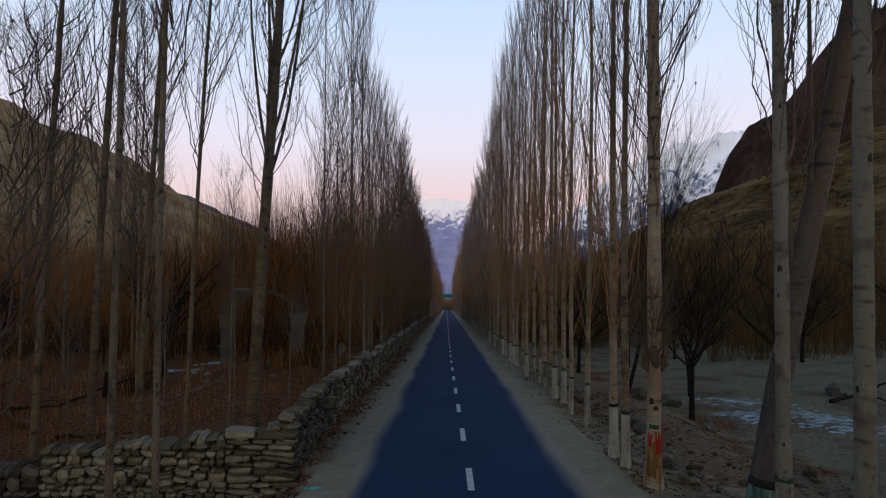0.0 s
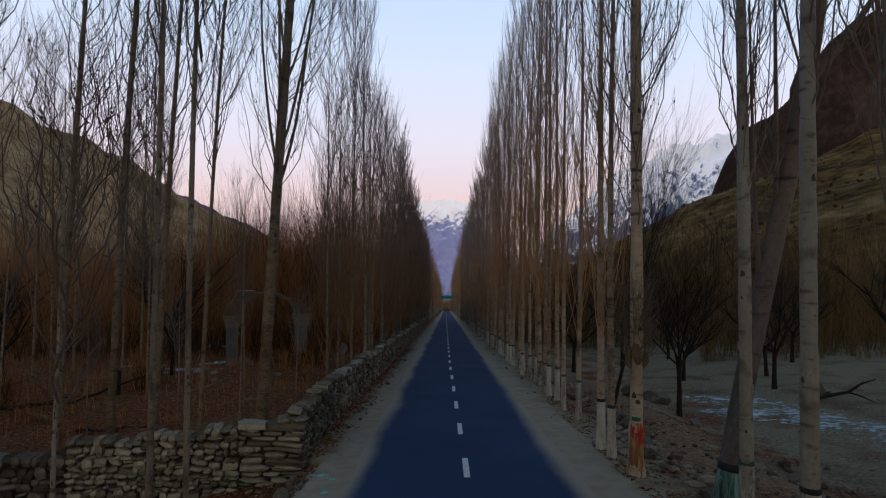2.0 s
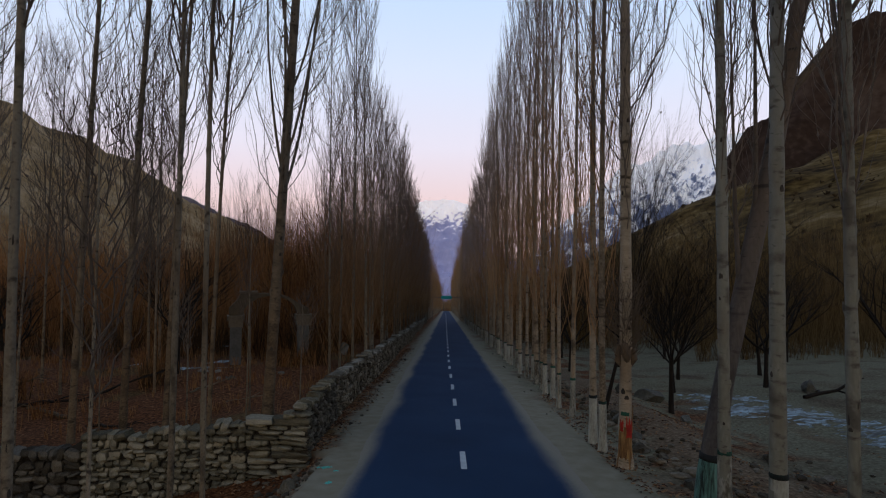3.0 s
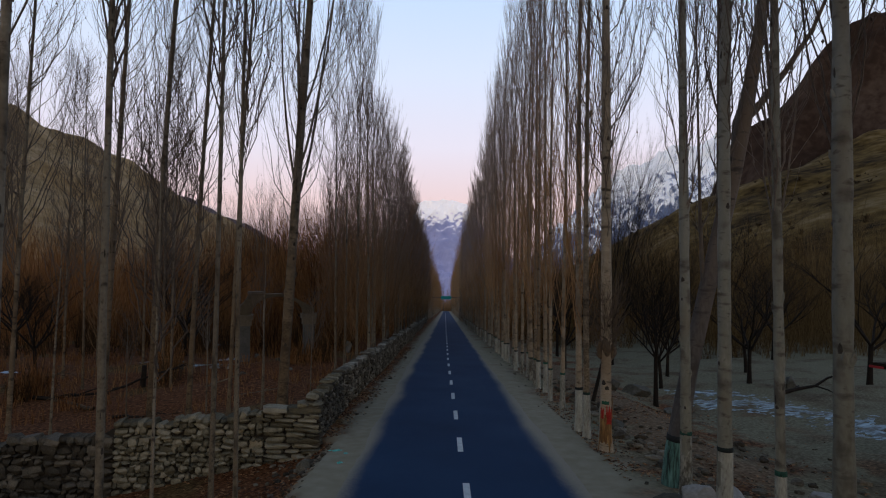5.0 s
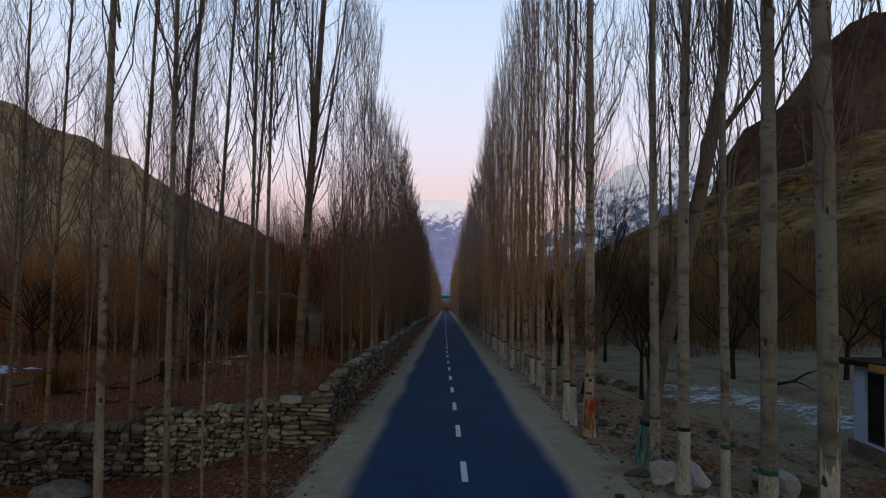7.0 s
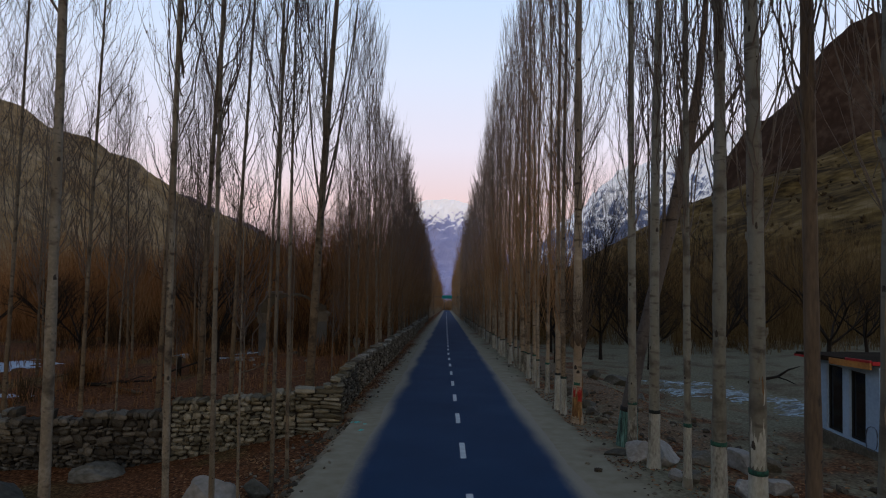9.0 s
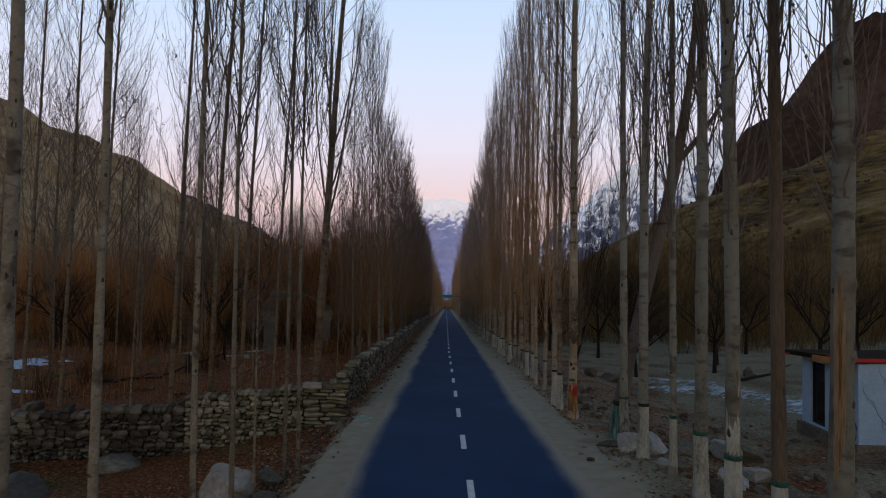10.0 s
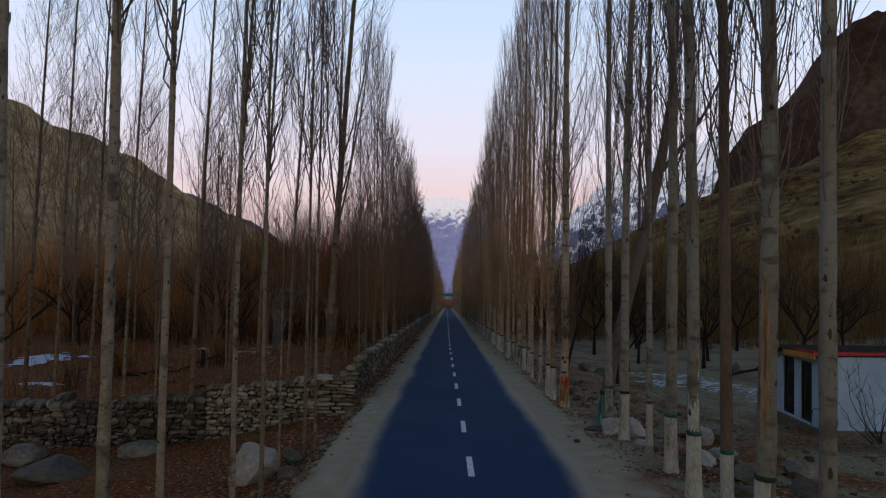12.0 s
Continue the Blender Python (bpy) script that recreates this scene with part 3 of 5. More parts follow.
for _ in range(900):
    x, y = rs.uniform(90, 560), rs.uniform(180, 760)
    z, size = slope_z(x, y), rs.uniform(1.0, 3.0)
    if z < ground_z(x, y) or noise.noise((x * 0.02, y * 0.02, 3)) < rs.uniform(-.5, .3):
        continue
    for k in range(11):
        a, o, h = rs.uniform(0, 6.3), rs.uniform(0.2, 0.9) * size, rs.uniform(0.4, 1.0) * size
        tube(sb, [(x, y, z - 0.3), (x + math.cos(a) * o, y + math.sin(a) * o, z + h)], [0.16 * size, 0.06 * size], 3)
tagged(mesh_object("slope_shrubs", *sb, SHOOT_DARK), "dark leafless shrubs dotted over the slope", "shrubs", kind="stuff")


# ---------------------------------------------------------------- poplars
def lerp_on(pts, s):
    k = min(len(pts) - 2, int(s * (len(pts) - 1)))
    f = s * (len(pts) - 1) - k
    return [pts[k][j] + (pts[k + 1][j] - pts[k][j]) * f for j in range(3)]


def upswept(rng, p, a, reach, rise, n, wob=0.35, jit=0.05):
    """A branch that leaves its stem at an angle and bends upwards."""
    w = rng.uniform(-wob, wob)
    out = []
    for k in range(n):
        s = k / (n - 1)
        o = reach * (1 - math.exp(-1.7 * s)) / 0.817
        b = a + w * s
        j = jit if k else 0
        out.append((p[0] + math.cos(b) * o + rng.uniform(-j, j), p[1] + math.sin(b) * o + rng.uniform(-j, j), p[2] + rise * s ** 1.08))
    return out


def poplar_meshes(rng, height, r0, first, spread, count, twigs, lod=0, limbs=0):
    """Trunk, crown and bark knots of a bare poplar with steep branches. spread: how far the crown opens (1: narrow); lod: 0 near, 2 along the row, 1 far."""
    trunk, crown, knots = ([], []), ([], []), ([], [])
    ph1, ph2 = rng.uniform(0, 6.3), rng.uniform(0, 6.3)
    amp = rng.uniform(0.03, 0.10)
    taper = 0.62 if lod == 0 else 1.0

    def axis(z):
        f = max(z, 0) / height
        return (amp * (math.sin(ph1 + f * 6) - math.sin(ph1)) * (0.3 + f * 3), amp * (math.sin(ph2 + f * 5) - math.sin(ph2)) * (0.3 + f * 3), z)

    def radius(z):
        f = min(1, max(z, 0) / height)
        return r0 * (1 + 0.35 * math.exp(-max(z, 0) / 0.35)) * (1 - f) ** taper + 0.008

    if lod == 1:
        zs = [-0.3] + [height * i / 6 for i in range(1, 7)]
        tube(trunk, [axis(z) for z in zs], [radius(z) for z in zs], 4)
    elif lod == 2:
        zs = [-0.35, 0.0, 0.3, 0.8] + [0.8 + (height - 0.8) * i / 12 for i in range(1, 13)]
        tube(trunk, [axis(z) for z in zs], [radius(z) * rng.uniform(0.93, 1.07) for z in zs], 7)
    else:
        zs = [-0.35, 0.0, 0.2, 0.45, 0.8] + [0.8 + (height - 0.8) * i / 44 for i in range(1, 45)]
        tube(trunk, [axis(z) for z in zs], [radius(z) * rng.uniform(0.92, 1.08) for z in zs], 12)
        # branch stubs and swollen scars on the stem
        for _ in range(9):
            z = rng.uniform(2.0, height * 0.6)
            a = rng.uniform(0, 6.3)
            x, y, _z = axis(z)
            r = radius(z)
            c, s = math.cos(a), math.sin(a)
            ln = rng.uniform(0.01, 0.05)
            tube(trunk, [(x + c * r * 0.6, y + s * r * 0.6, z - 0.08), (x + c * (r + ln * 0.4), y + s * (r + ln * 0.4), z), (x + c * (r + ln), y + s * (r + ln), z + 0.06 + ln * 0.5)], [r * 0.5, r * 0.3, r * 0.1], 6)
        # dark eyes and brows where branches have dropped off
        for _ in range(30):
            z = rng.uniform(1.6, height * 0.62)
            a, wide, tall = rng.uniform(0, 6.3), rng.uniform(0.18, 0.5), rng.uniform(0.03, 0.09)
            x, y, _z = axis(z)
            r = radius(z)
            o = len(knots[0])
            ring = 9
            knots[0].append((x + math.cos(a) * (r * 1.02 + 0.012), y + math.sin(a) * (r * 1.02 + 0.012), z))
            for k in range(ring):
                b = 2 * math.pi * k / ring
                e = a + wide * math.cos(b) * rng.uniform(0.8, 1.1)
                knots[0].append((x + math.cos(e) * r * 0.985, y + math.sin(e) * r * 0.985, z + tall * math.sin(b) - 0.5 * tall * abs(math.cos(b))))
            knots[1].extend((o, o + 1 + k, o + 1 + (k + 1) % ring) for k in range(ring))
    for i in range(count + limbs):
        limb = i >= count
        f0 = first + (0.95 - first) * ((i + rng.uniform(0, 1)) / count) ** (0.9 if lod == 1 else 1.2) if not limb else first + 0.22 * (i - count + rng.uniform(0, 0.6)) / limbs
        z = f0 * height
        p = axis(z)
        a = rng.uniform(0, 6.3)
        u = (f0 - first) / (1 - first)
        reach = spread * rng.uniform(0.55, 1.2) * (0.5 + 1.0 * math.sin(math.pi * min(1, 0.25 + u * 0.72)))
        rise = min(rng.uniform(2.6, 5.2) * (1.25 - 0.5 * u) * (1.25 if lod == 2 else 1), height * 1.02 - z)
        rb = min(0.014, max(0.006, radius(z) * rng.uniform(0.05, 0.11)))
        if lod == 2:
            rb = rng.uniform(0.009, 0.015)
        if limb:
            a, reach, rise, rb = (i - count) * 2.4 + 0.5, spread * rng.uniform(1.0, 1.7), height * rng.uniform(0.42, 0.58), radius(z) * rng.uniform(0.26, 0.38)
        nb = 14 if limb else (8, 3, 6)[lod]
        pts = upswept(rng, p, a, reach, rise, nb, 0.5, 0.03 if limb else 0.09)
        tube(trunk if limb else crown, pts, [rb * (1 - k / (nb - 1)) ** 0.85 + 0.005 for k in range(nb)], 5 if limb else (4, 3, 3)[lod])
        for _ in range(twigs * (4 if limb else 1)):
            s = rng.uniform(0.1, 0.97)
            q = lerp_on(pts, s)
            b = a + rng.uniform(-2.2, 2.2)
            ln = rng.uniform(0.6, 2.2) * (1.15 - 0.5 * s)
            if lod == 1:
                tube(crown, upswept(rng, q, b, ln * 0.3, ln, 2), [0.017, 0.007], 3)
            elif lod == 2:
                tube(crown, upswept(rng, q, b, ln * rng.uniform(0.12, 0.32), ln * 1.2, 3, 0.6, 0.04), [0.007, 0.0055, 0.0025], 3)
            else:
                tw = upswept(rng, q, b, ln * rng.uniform(0.2, 0.5), ln, 4, 0.9, 0.045)
                tube(crown, tw, [rb * 0.18 + 0.003, 0.0048, 0.0038, 0.002], 3)
                if rng.random() < 0.2:
                    q3 = lerp_on(tw, rng.uniform(0.3, 0.95))
                    r3 = rng.uniform(0.016, 0.03)
                    tube(crown, [(q3[0], q3[1], q3[2] - 0.04), q3, (q3[0] + 0.01, q3[1], q3[2] + 0.04)], [0.003, r3, 0.003], 4)
                if limb or rng.random() < 0.4:
                    q2 = lerp_on(tw, rng.uniform(0.2, 0.8))
                    tube(crown, upswept(rng, q2, b + rng.uniform(-2, 2), 0.24, rng.uniform(0.3, 0.9), 3, 0.9), [0.005, 0.004, 0.002], 3)
    return trunk, crown, knots


def make_poplar(seed, height, r0, first, spread, count, twigs, painted, bark, label, lod=0, limbs=0, twig=TWIG):
    rng = random.Random(seed)
    root = new("poplar_tree")
    trunk, crown, knots = poplar_meshes(rng, height, r0, first, spread, count, twigs, lod, limbs)
    mesh_object("trunk", *trunk, bark, root, True)
    mesh_object("crown", *crown, twig, root, True)
    if knots[0]:
        tagged(mesh_object("bark_scar", *knots, KNOT, root, True), "dark eye-shaped branch scars", kind="stuff")
    if painted:
        z1 = 1.40
        zs = [-0.2, 0.0, 0.2, 0.45, 0.8, 1.1, z1]
        col = ([], [])
        tube(col, [(0, 0, z) for z in zs], [r0 * (1 + 0.35 * math.exp(-max(z, 0) / 0.35)) * 1.04 + 0.008 for z in zs], 12)
        mesh_object("painted_base", *col, WHITEWASH, root, True)
        ring = ([], [])
        zs = [z1 - 0.004, z1, z1 + 0.04, z1 + 0.085, z1 + 0.089]
        tube(ring, [(0, 0, z) for z in zs], [r0 * 0.95, r0 * 1.05 + 0.014, r0 * 1.05 + 0.017, r0 * 1.05 + 0.012, r0 * 0.9], 12)
        mesh_object("painted_band", *ring, BAND, root, True)
    root["base_height"] = height
    tagged(root, label, "tree", "poplars along the road")
    return root


PAINTED_LABEL = "tall bare poplar with a whitewashed base and dark band"
PLAIN_LABEL = "tall bare poplar with pale grey bark and steep branches"
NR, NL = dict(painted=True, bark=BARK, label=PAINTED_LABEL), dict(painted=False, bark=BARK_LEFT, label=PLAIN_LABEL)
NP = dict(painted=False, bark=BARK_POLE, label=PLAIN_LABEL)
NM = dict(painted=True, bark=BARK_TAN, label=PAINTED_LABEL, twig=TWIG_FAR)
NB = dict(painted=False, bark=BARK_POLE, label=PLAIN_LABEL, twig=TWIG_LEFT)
painted_near = [make_poplar(10 + i, 26, 0.20, 0.20 + 0.03 * i, 0.5, 58 + 5 * i, 10, **NR) for i in range(3)]
painted_brown = [make_poplar(74, 26, 0.20, 0.24, 0.5, 60, 10, True, BARK_BROWN, "tall bare poplar with dark brown peeling bark and banded foot")]
painted_mid = [make_poplar(20 + i, 27, 0.20, 0.10, 0.76, 54, 8, lod=2, **NM) for i in range(4)]
painted_far = [make_poplar(25 + i, 27, 0.20, 0.05, 0.95, 52, 6, lod=1, **NM) for i in range(3)]
plain_near = [make_poplar(30 + i, 25, 0.20, 0.21 + 0.03 * i, 0.95, 54, 11, **NL) for i in range(4)]
plain_mid = [make_poplar(40 + i, 26, 0.20, 0.06, 0.98, 66, 8, lod=2, **NB) for i in range(4)]
plain_far = [make_poplar(45 + i, 26, 0.20, 0.04, 1.1, 62, 7, lod=1, **NB) for i in range(3)]
slender = [make_poplar(50 + i, 22, 0.20, 0.40 + 0.05 * i, 0.55, 32, 8, **NP) for i in range(2)]
thin = [make_poplar(55 + i, 15, 0.20, 0.48, 0.42, 20, 6, **NP) for i in range(2)]
used = set()


def plant(kinds, x, y, diameter=0.4, height=26.0, lean=None, k=None, label="", group="", sink=0.0, crown=1.0, turn=None):
    rng = random.Random(int(x * 131) * 7919 + int(y * 173))
    src = kinds[rng.randrange(len(kinds)) if k is None else k]
    spin = rng.uniform(0, 6.28)
    turn = spin if turn is None else turn
    if lean is None:
        lean = (rng.uniform(-0.7, 0.7), rng.uniform(-0.7, 0.7))
    m = Matrix.Translation((x, y, ground_z(x, y) - sink)) @ Euler((radians(lean[0]), radians(lean[1]), 0)).to_matrix().to_4x4() @ Euler((0, 0, turn)).to_matrix().to_4x4() @ Matrix.Diagonal((1, 1, height / src["base_height"], 1))
    if src.name in used:
        ob = copy_thing(src, m)
    else:
        used.add(src.name)
        ob = src
        ob.matrix_basis = m
    for c in ob.children:
        w = crown if c.name.startswith("crown") else diameter / 0.4
        c.scale = (w, w, 1)
    return tagged(ob, label, "", group)


# right row beside the road: (x, y, trunk diameter)
RIGHT_NEAR = [(5.35, -2.03, 0.22), (5.52, 1.16, 0.22), (5.82, 4.68, 0.28), (5.79, 6.18, 0.17), (5.5, 7.53, 0.26), (5.57, 9.44, 0.24)]
for i, (x, y, d) in enumerate(RIGHT_NEAR):
    plant(painted_brown if i == 1 else painted_near, x, y, d, 26, k=(0, 0, 1, 0, 2, 1)[i], crown=0.75 if i == 0 else 1.0)
for i, (x, y, d) in enumerate([(4.71, 14.98, 0.21), (4.68, 15.97, 0.23), (5.02, 20.34, 0.2), (4.85, 22.2, 0.17), (5.02, 24.4, 0.21), (4.9, 25.8, 0.2)]):
    plant(painted_mid, x, y, d, 27, k=(i + 1) % 4)
rr = random.Random(5)
y = 27.2
while y < 150:
    plant(painted_mid if y < 62 else painted_far, 4.95 + rr.uniform(-0.2, 0.2), y, rr.uniform(0.18, 0.28), rr.uniform(23.5, 27))
    y += rr.uniform(1.3, 2.1) * (1 if y < 70 else 1.5)

# left row in front of the wall, thin stems on the bank
LEFT_FRONT = [(-4.11, 8.04, 0.10), (-4.22, 7.04, 0.10), (-4.48, 5.45, 0.065), (-4.54, 4.18, 0.11), (-4.6, 2.42, 0.12), (-5.02, 0.06, 0.14), (-4.93, -1.8, 0.17), (-4.8, -3.9, 0.14)]
for i, (x, y, d) in enumerate(LEFT_FRONT):
    plant(thin if i == 2 else slender, x, y, d, (19, 18, 7.5, 21, 22, 23, 23, 23)[i], k=i % 2, label="slender bare poplar on the bank below the road", group="poplars on the bank")

# trees on the terrace behind the wall
TERRACE = [(-11.65, 15.95, 0.2), (-9.75, 15.45, 0.22), (-8.62, 15.8, 0.17), (-7.1, 15.4, 0.125), (-14.6, 15.6, 0.15), (-16.6, 16.3, 0.16), (-18.1, 16.1, 0.16), (-19.7, 16.4, 0.18), (-13.1, 15.5, 0.08)]
for i, (x, y, d) in enumerate(TERRACE):
    plant(plain_near if d > 0.12 else thin, x, y, d, 24 if d > 0.12 else 15, (0, 2.0), k=i % 4 if d > 0.12 else 0, group="poplars on the terrace")

for i, (x, y) in enumerate([(-17.5, 24.0), (-20.5, 27.0), (-15.4, 27.6), (-23.2, 25.0), (-13.4, 24.4), (-26.5, 30.0), (-18.6, 31.5), (-29.0, 27.5)]):
    plant(plain_near, x, y, 0.11 + 0.01 * (i % 4), 17 + i % 3, k=(i + 2) % 4, group="poplars on the terrace")

# the broad, many-limbed poplar next to the wall's corner
broad = make_poplar(61, 25, 0.24, 0.24, 1.45, 38, 10, False, BARK_LEFT, "broad bare poplar with several strong upright limbs beside the stone wall", limbs=8)
plant([broad], -5.36, 15.5, 0.28, 25, lean=(0, 3.0), group="poplars on the terrace")

y = 24.4
while y < 150:
    plant(plain_mid if y < 60 else plain_far, -5.2 + rr.uniform(-0.4, 0.4), y, rr.uniform(0.12, 0.2), rr.uniform(20.8, 23.8) * min(1, 0.86 + 0.02 * (y - 24)))
    y += rr.uniform(1.6, 2.6) * (1 if y < 40 else 0.85)
for _ in range(22):
    y = rr.uniform(26, 85)
    x = -rr.uniform(7.2, 16 + 0.3 * y)
    if -0.42 < x / (y + 8) < -0.2:
        continue
    plant(plain_mid if y < 45 else plain_far, x, y, rr.uniform(0.09, 0.17), rr.uniform(13, 20), group="poplars on the terrace")


# far rows, joined
def far_rows():
    rng = random.Random(77)
    tr, cr = ([], []), ([], [])
    kinds = [poplar_meshes(random.Random(200 + i), 26, 0.2, 0.03, 1.3, 40, 2, lod=1) for i in range(4)]
    for x0, tall in ((4.9, 0.97), (-5.2, 0.80)):
        y = 150.0
        while y < 480:
            t, c, _ = kinds[rng.randrange(4)]
            x, zz, s = x0 + rng.uniform(-.4, .4), -SLOPE * y, tall * rng.uniform(0.92, 1.08)
            for src, dst in ((t, tr), (c, cr)):
                o = len(dst[0])
                dst[0].extend((x + v[0] * 1.25, y + v[1] * 1.25, zz + v[2] * s) for v in src[0])
                dst[1].extend(tuple(i + o for i in f) for f in src[1])
            y += rng.uniform(2.6, 3.9)
    for _ in range(70):
        t, c, _ = kinds[rng.randrange(4)]
        x, y, s = rng.uniform(-26, 26), rng.uniform(482, 560), rng.uniform(0.55, 1.0)
        for src, dst in ((t, tr), (c, cr)):
            o = len(dst[0])
            dst[0].extend((x + v[0] * 1.3, y + v[1] * 1.3, -SLOPE * y + v[2] * s) for v in src[0])
            dst[1].extend(tuple(i + o for i in f) for f in src[1])
    root = new("far_poplars")
    mesh_object("trunks", *tr, BARK_TAN, root)
    mesh_object("crowns", *cr, TWIG_FAR, root)
    tagged(root, "far poplars closing the avenue", "trees", kind="stuff")


far_rows()


# ---------------------------------------------------------------- the two odd trees beside the road
WOOD = material("bare_orange_wood", [(0.3, (0.035, 0.018, 0.008)), (0.48, (0.13, 0.066, 0.022)), (0.62, (0.27, 0.165, 0.06)), (0.75, (0.38, 0.275, 0.14))], 2.5, 14, stretch=(3, 3, 0.35), bump=0.8, bump_scale=10)
WOOD_PALE = material("bare_tan_wood", [(0.3, (0.08, 0.052, 0.028)), (0.5, (0.19, 0.135, 0.075)), (0.7, (0.30, 0.23, 0.145))], 2.5, 14, stretch=(3, 3, 0.35), bump=0.8, bump_scale=10)
RED = material("red_paint", [(0.3, (0.11, 0.010, 0.008)), (0.6, (0.33, 0.022, 0.014))], 4, 20, bump=0.3)
TEAL = material("teal_paint", [(0.40, (0.012, 0.02, 0.017)), (0.5, (0.055, 0.125, 0.105)), (0.7, (0.14, 0.27, 0.235))], 3, 9, stretch=(4, 4, 0.22), bump=1.0, bump_scale=10)


def shell(rng, r, a0, a1, z0, z1, ragged, n=9, m=7):
    """A curved flake that lies on a stem of radius r, with ragged ends and some thickness."""
    bm = bmesh.new()
    rows = []
    for j in range(m):
        row = []
        for i in range(n):
            f = i / (n - 1)
            edge = ragged * (noise.noise((i * 0.9, z0 * 3, 1.3)))
            zz = z0 + (z1 + edge - z0) * j / (m - 1)
            a = a0 + (a1 - a0) * f + 0.18 * noise.noise((j * 0.8, i * 0.1, 5)) * (1 if i in (0, n - 1) else 0)
            rad = r * (1 + 0.35 * math.exp(-max(zz, 0) / 0.35)) + 0.012 + 0.02 * noise.noise((i * 1.7, zz * 2.2, 9)) - (0.02 if i in (0, n - 1) or j in (0, m - 1) else 0)
            row.append(bm.verts.new((math.cos(a) * rad, math.sin(a) * rad, zz)))
        rows.append(row)
    for j in range(m - 1):
        for i in range(n - 1):
            f = bm.faces.new((rows[j][i], rows[j][i + 1], rows[j + 1][i + 1], rows[j + 1][i]))
            f.smooth = True
    return bm


red_tree = make_poplar(71, 27, 0.19, 0.22, 0.95, 64, 17, False, BARK_TAN, "bare poplar with stripped orange wood and red paint at its base")
rg = random.Random(2)
part("bare_wood", shell(rg, 0.19, -3.2, -0.45, -0.2, 1.12, 0.5, n=13), WOOD, red_tree, "stripped orange-brown wood")
part("bark_flap", shell(rg, 0.20, -0.55, -0.05, 0.9, 1.75, 0.4, n=5), WOOD, red_tree, "torn strip of brown wood")
part("whitewash_patch", shell(rg, 0.192, -3.7, -3.1, 0.1, 1.25, 0.5, n=6), WHITEWASH, red_tree)
part("red_paint_patch", shell(rg, 0.205, -1.75, -0.75, 0.80, 1.38, 0.35), RED, red_tree, "splash of red paint")
part("red_paint_patch", shell(rg, 0.205, -2.75, -2.15, 0.98, 1.33, 0.3, n=5), RED, red_tree, "splash of red paint")
part("painted_band", shell(rg, 0.21, -2.6, -1.3, 1.40, 1.5, 0.03, m=3), BAND, red_tree)
burl = ([], [])
shoots = ([], [])
for _ in range(260):
    z = rg.uniform(2.75, 4.6)
    a = rg.uniform(0, 6.3)
    tube(shoots, upswept(rg, (0.12 * math.cos(a), 0.12 * math.sin(a), z), a, rg.uniform(0.2, 0.75), rg.uniform(0.2, 1.2), 4, 0.8, 0.06), [0.010, 0.008, 0.006, 0.003], 3)
tagged(mesh_object("shoot_tangle", *shoots, BARK_BROWN, red_tree), "tangle of thin brown shoots", kind="stuff")
for _ in range(9):
    a, z = rg.uniform(0, 6.3), rg.uniform(2.75, 3.1)
    tube(burl, [(0.1 * math.cos(a), 0.1 * math.sin(a), z - 0.14), (0.23 * math.cos(a), 0.23 * math.sin(a), z), (0.19 * math.cos(a), 0.19 * math.sin(a), z + 0.2), (0.05, 0, z + 0.34)], [0.08, 0.12, 0.10, 0.02], 7)
mesh_object("burl", *burl, BARK_BROWN, red_tree, True)
plant([red_tree], 4.88, 13.45, 0.36, 27, lean=(0, 0.4), turn=0.0)

# two more with torn bark, farther back along the row
torn_tree = make_poplar(72, 26, 0.20, 0.19, 0.55, 66, 11, True, BARK, "bare poplar with a long torn strip of tan wood")
rg = random.Random(6)
part("torn_strip", shell(rg, 0.195, -2.65, -1.6, 1.9, 4.6, 0.7, n=11, m=16), WOOD_PALE, torn_tree, "long strip of bare tan wood")
part("torn_strip", shell(rg, 0.203, -2.25, -1.95, 2.2, 4.2, 0.5, n=5, m=10), WOOD, torn_tree, "strip of bare tan wood")
plant([torn_tree], 5.3, -0.53, 0.29, 26, lean=(0, 0.3), turn=0.0)
scarred_tree = make_poplar(73, 26, 0.20, 0.20, 0.5, 62, 10, True, BARK, "bare poplar with a brown scar above its pale lower trunk")
part("pale_patch", shell(rg, 0.197, -3.1, -1.0, 1.5, 2.75, 0.4, n=11, m=9), WHITEWASH, scarred_tree, "pale rubbed bark")
part("brown_scar", shell(rg, 0.202, -2.0, -1.35, 2.55, 3.15, 0.35, n=6, m=7), WOOD, scarred_tree, "brown scar of broken wood")
plant([scarred_tree], 5.55, 2.72, 0.28, 26, lean=(0, -0.2), turn=0.0)

old = new("old_tree")
tr, cr = ([], []), ([], [])
rg = random.Random(8)
stem = [(0, 0, -0.3), (0, 0, 0.2), (0.03, 0.02, 0.8), (0.15, 0.08, 1.6), (0.42, 0.2, 2.8), (0.9, 0.45, 4.4), (1.38, 0.7, 6.0), (1.85, 0.9, 7.6), (2.28, 1.1, 9.3), (2.5, 1.1, 10.5), (2.75, 1.15, 12), (2.95, 1.2, 14), (3.05, 1.2, 16.5), (3.1, 1.2, 19)]
tube(tr, stem, [0.34, 0.31, 0.27, 0.225, 0.20, 0.20, 0.205, 0.20, 0.20, 0.17, 0.13, 0.10, 0.06, 0.02], 12)
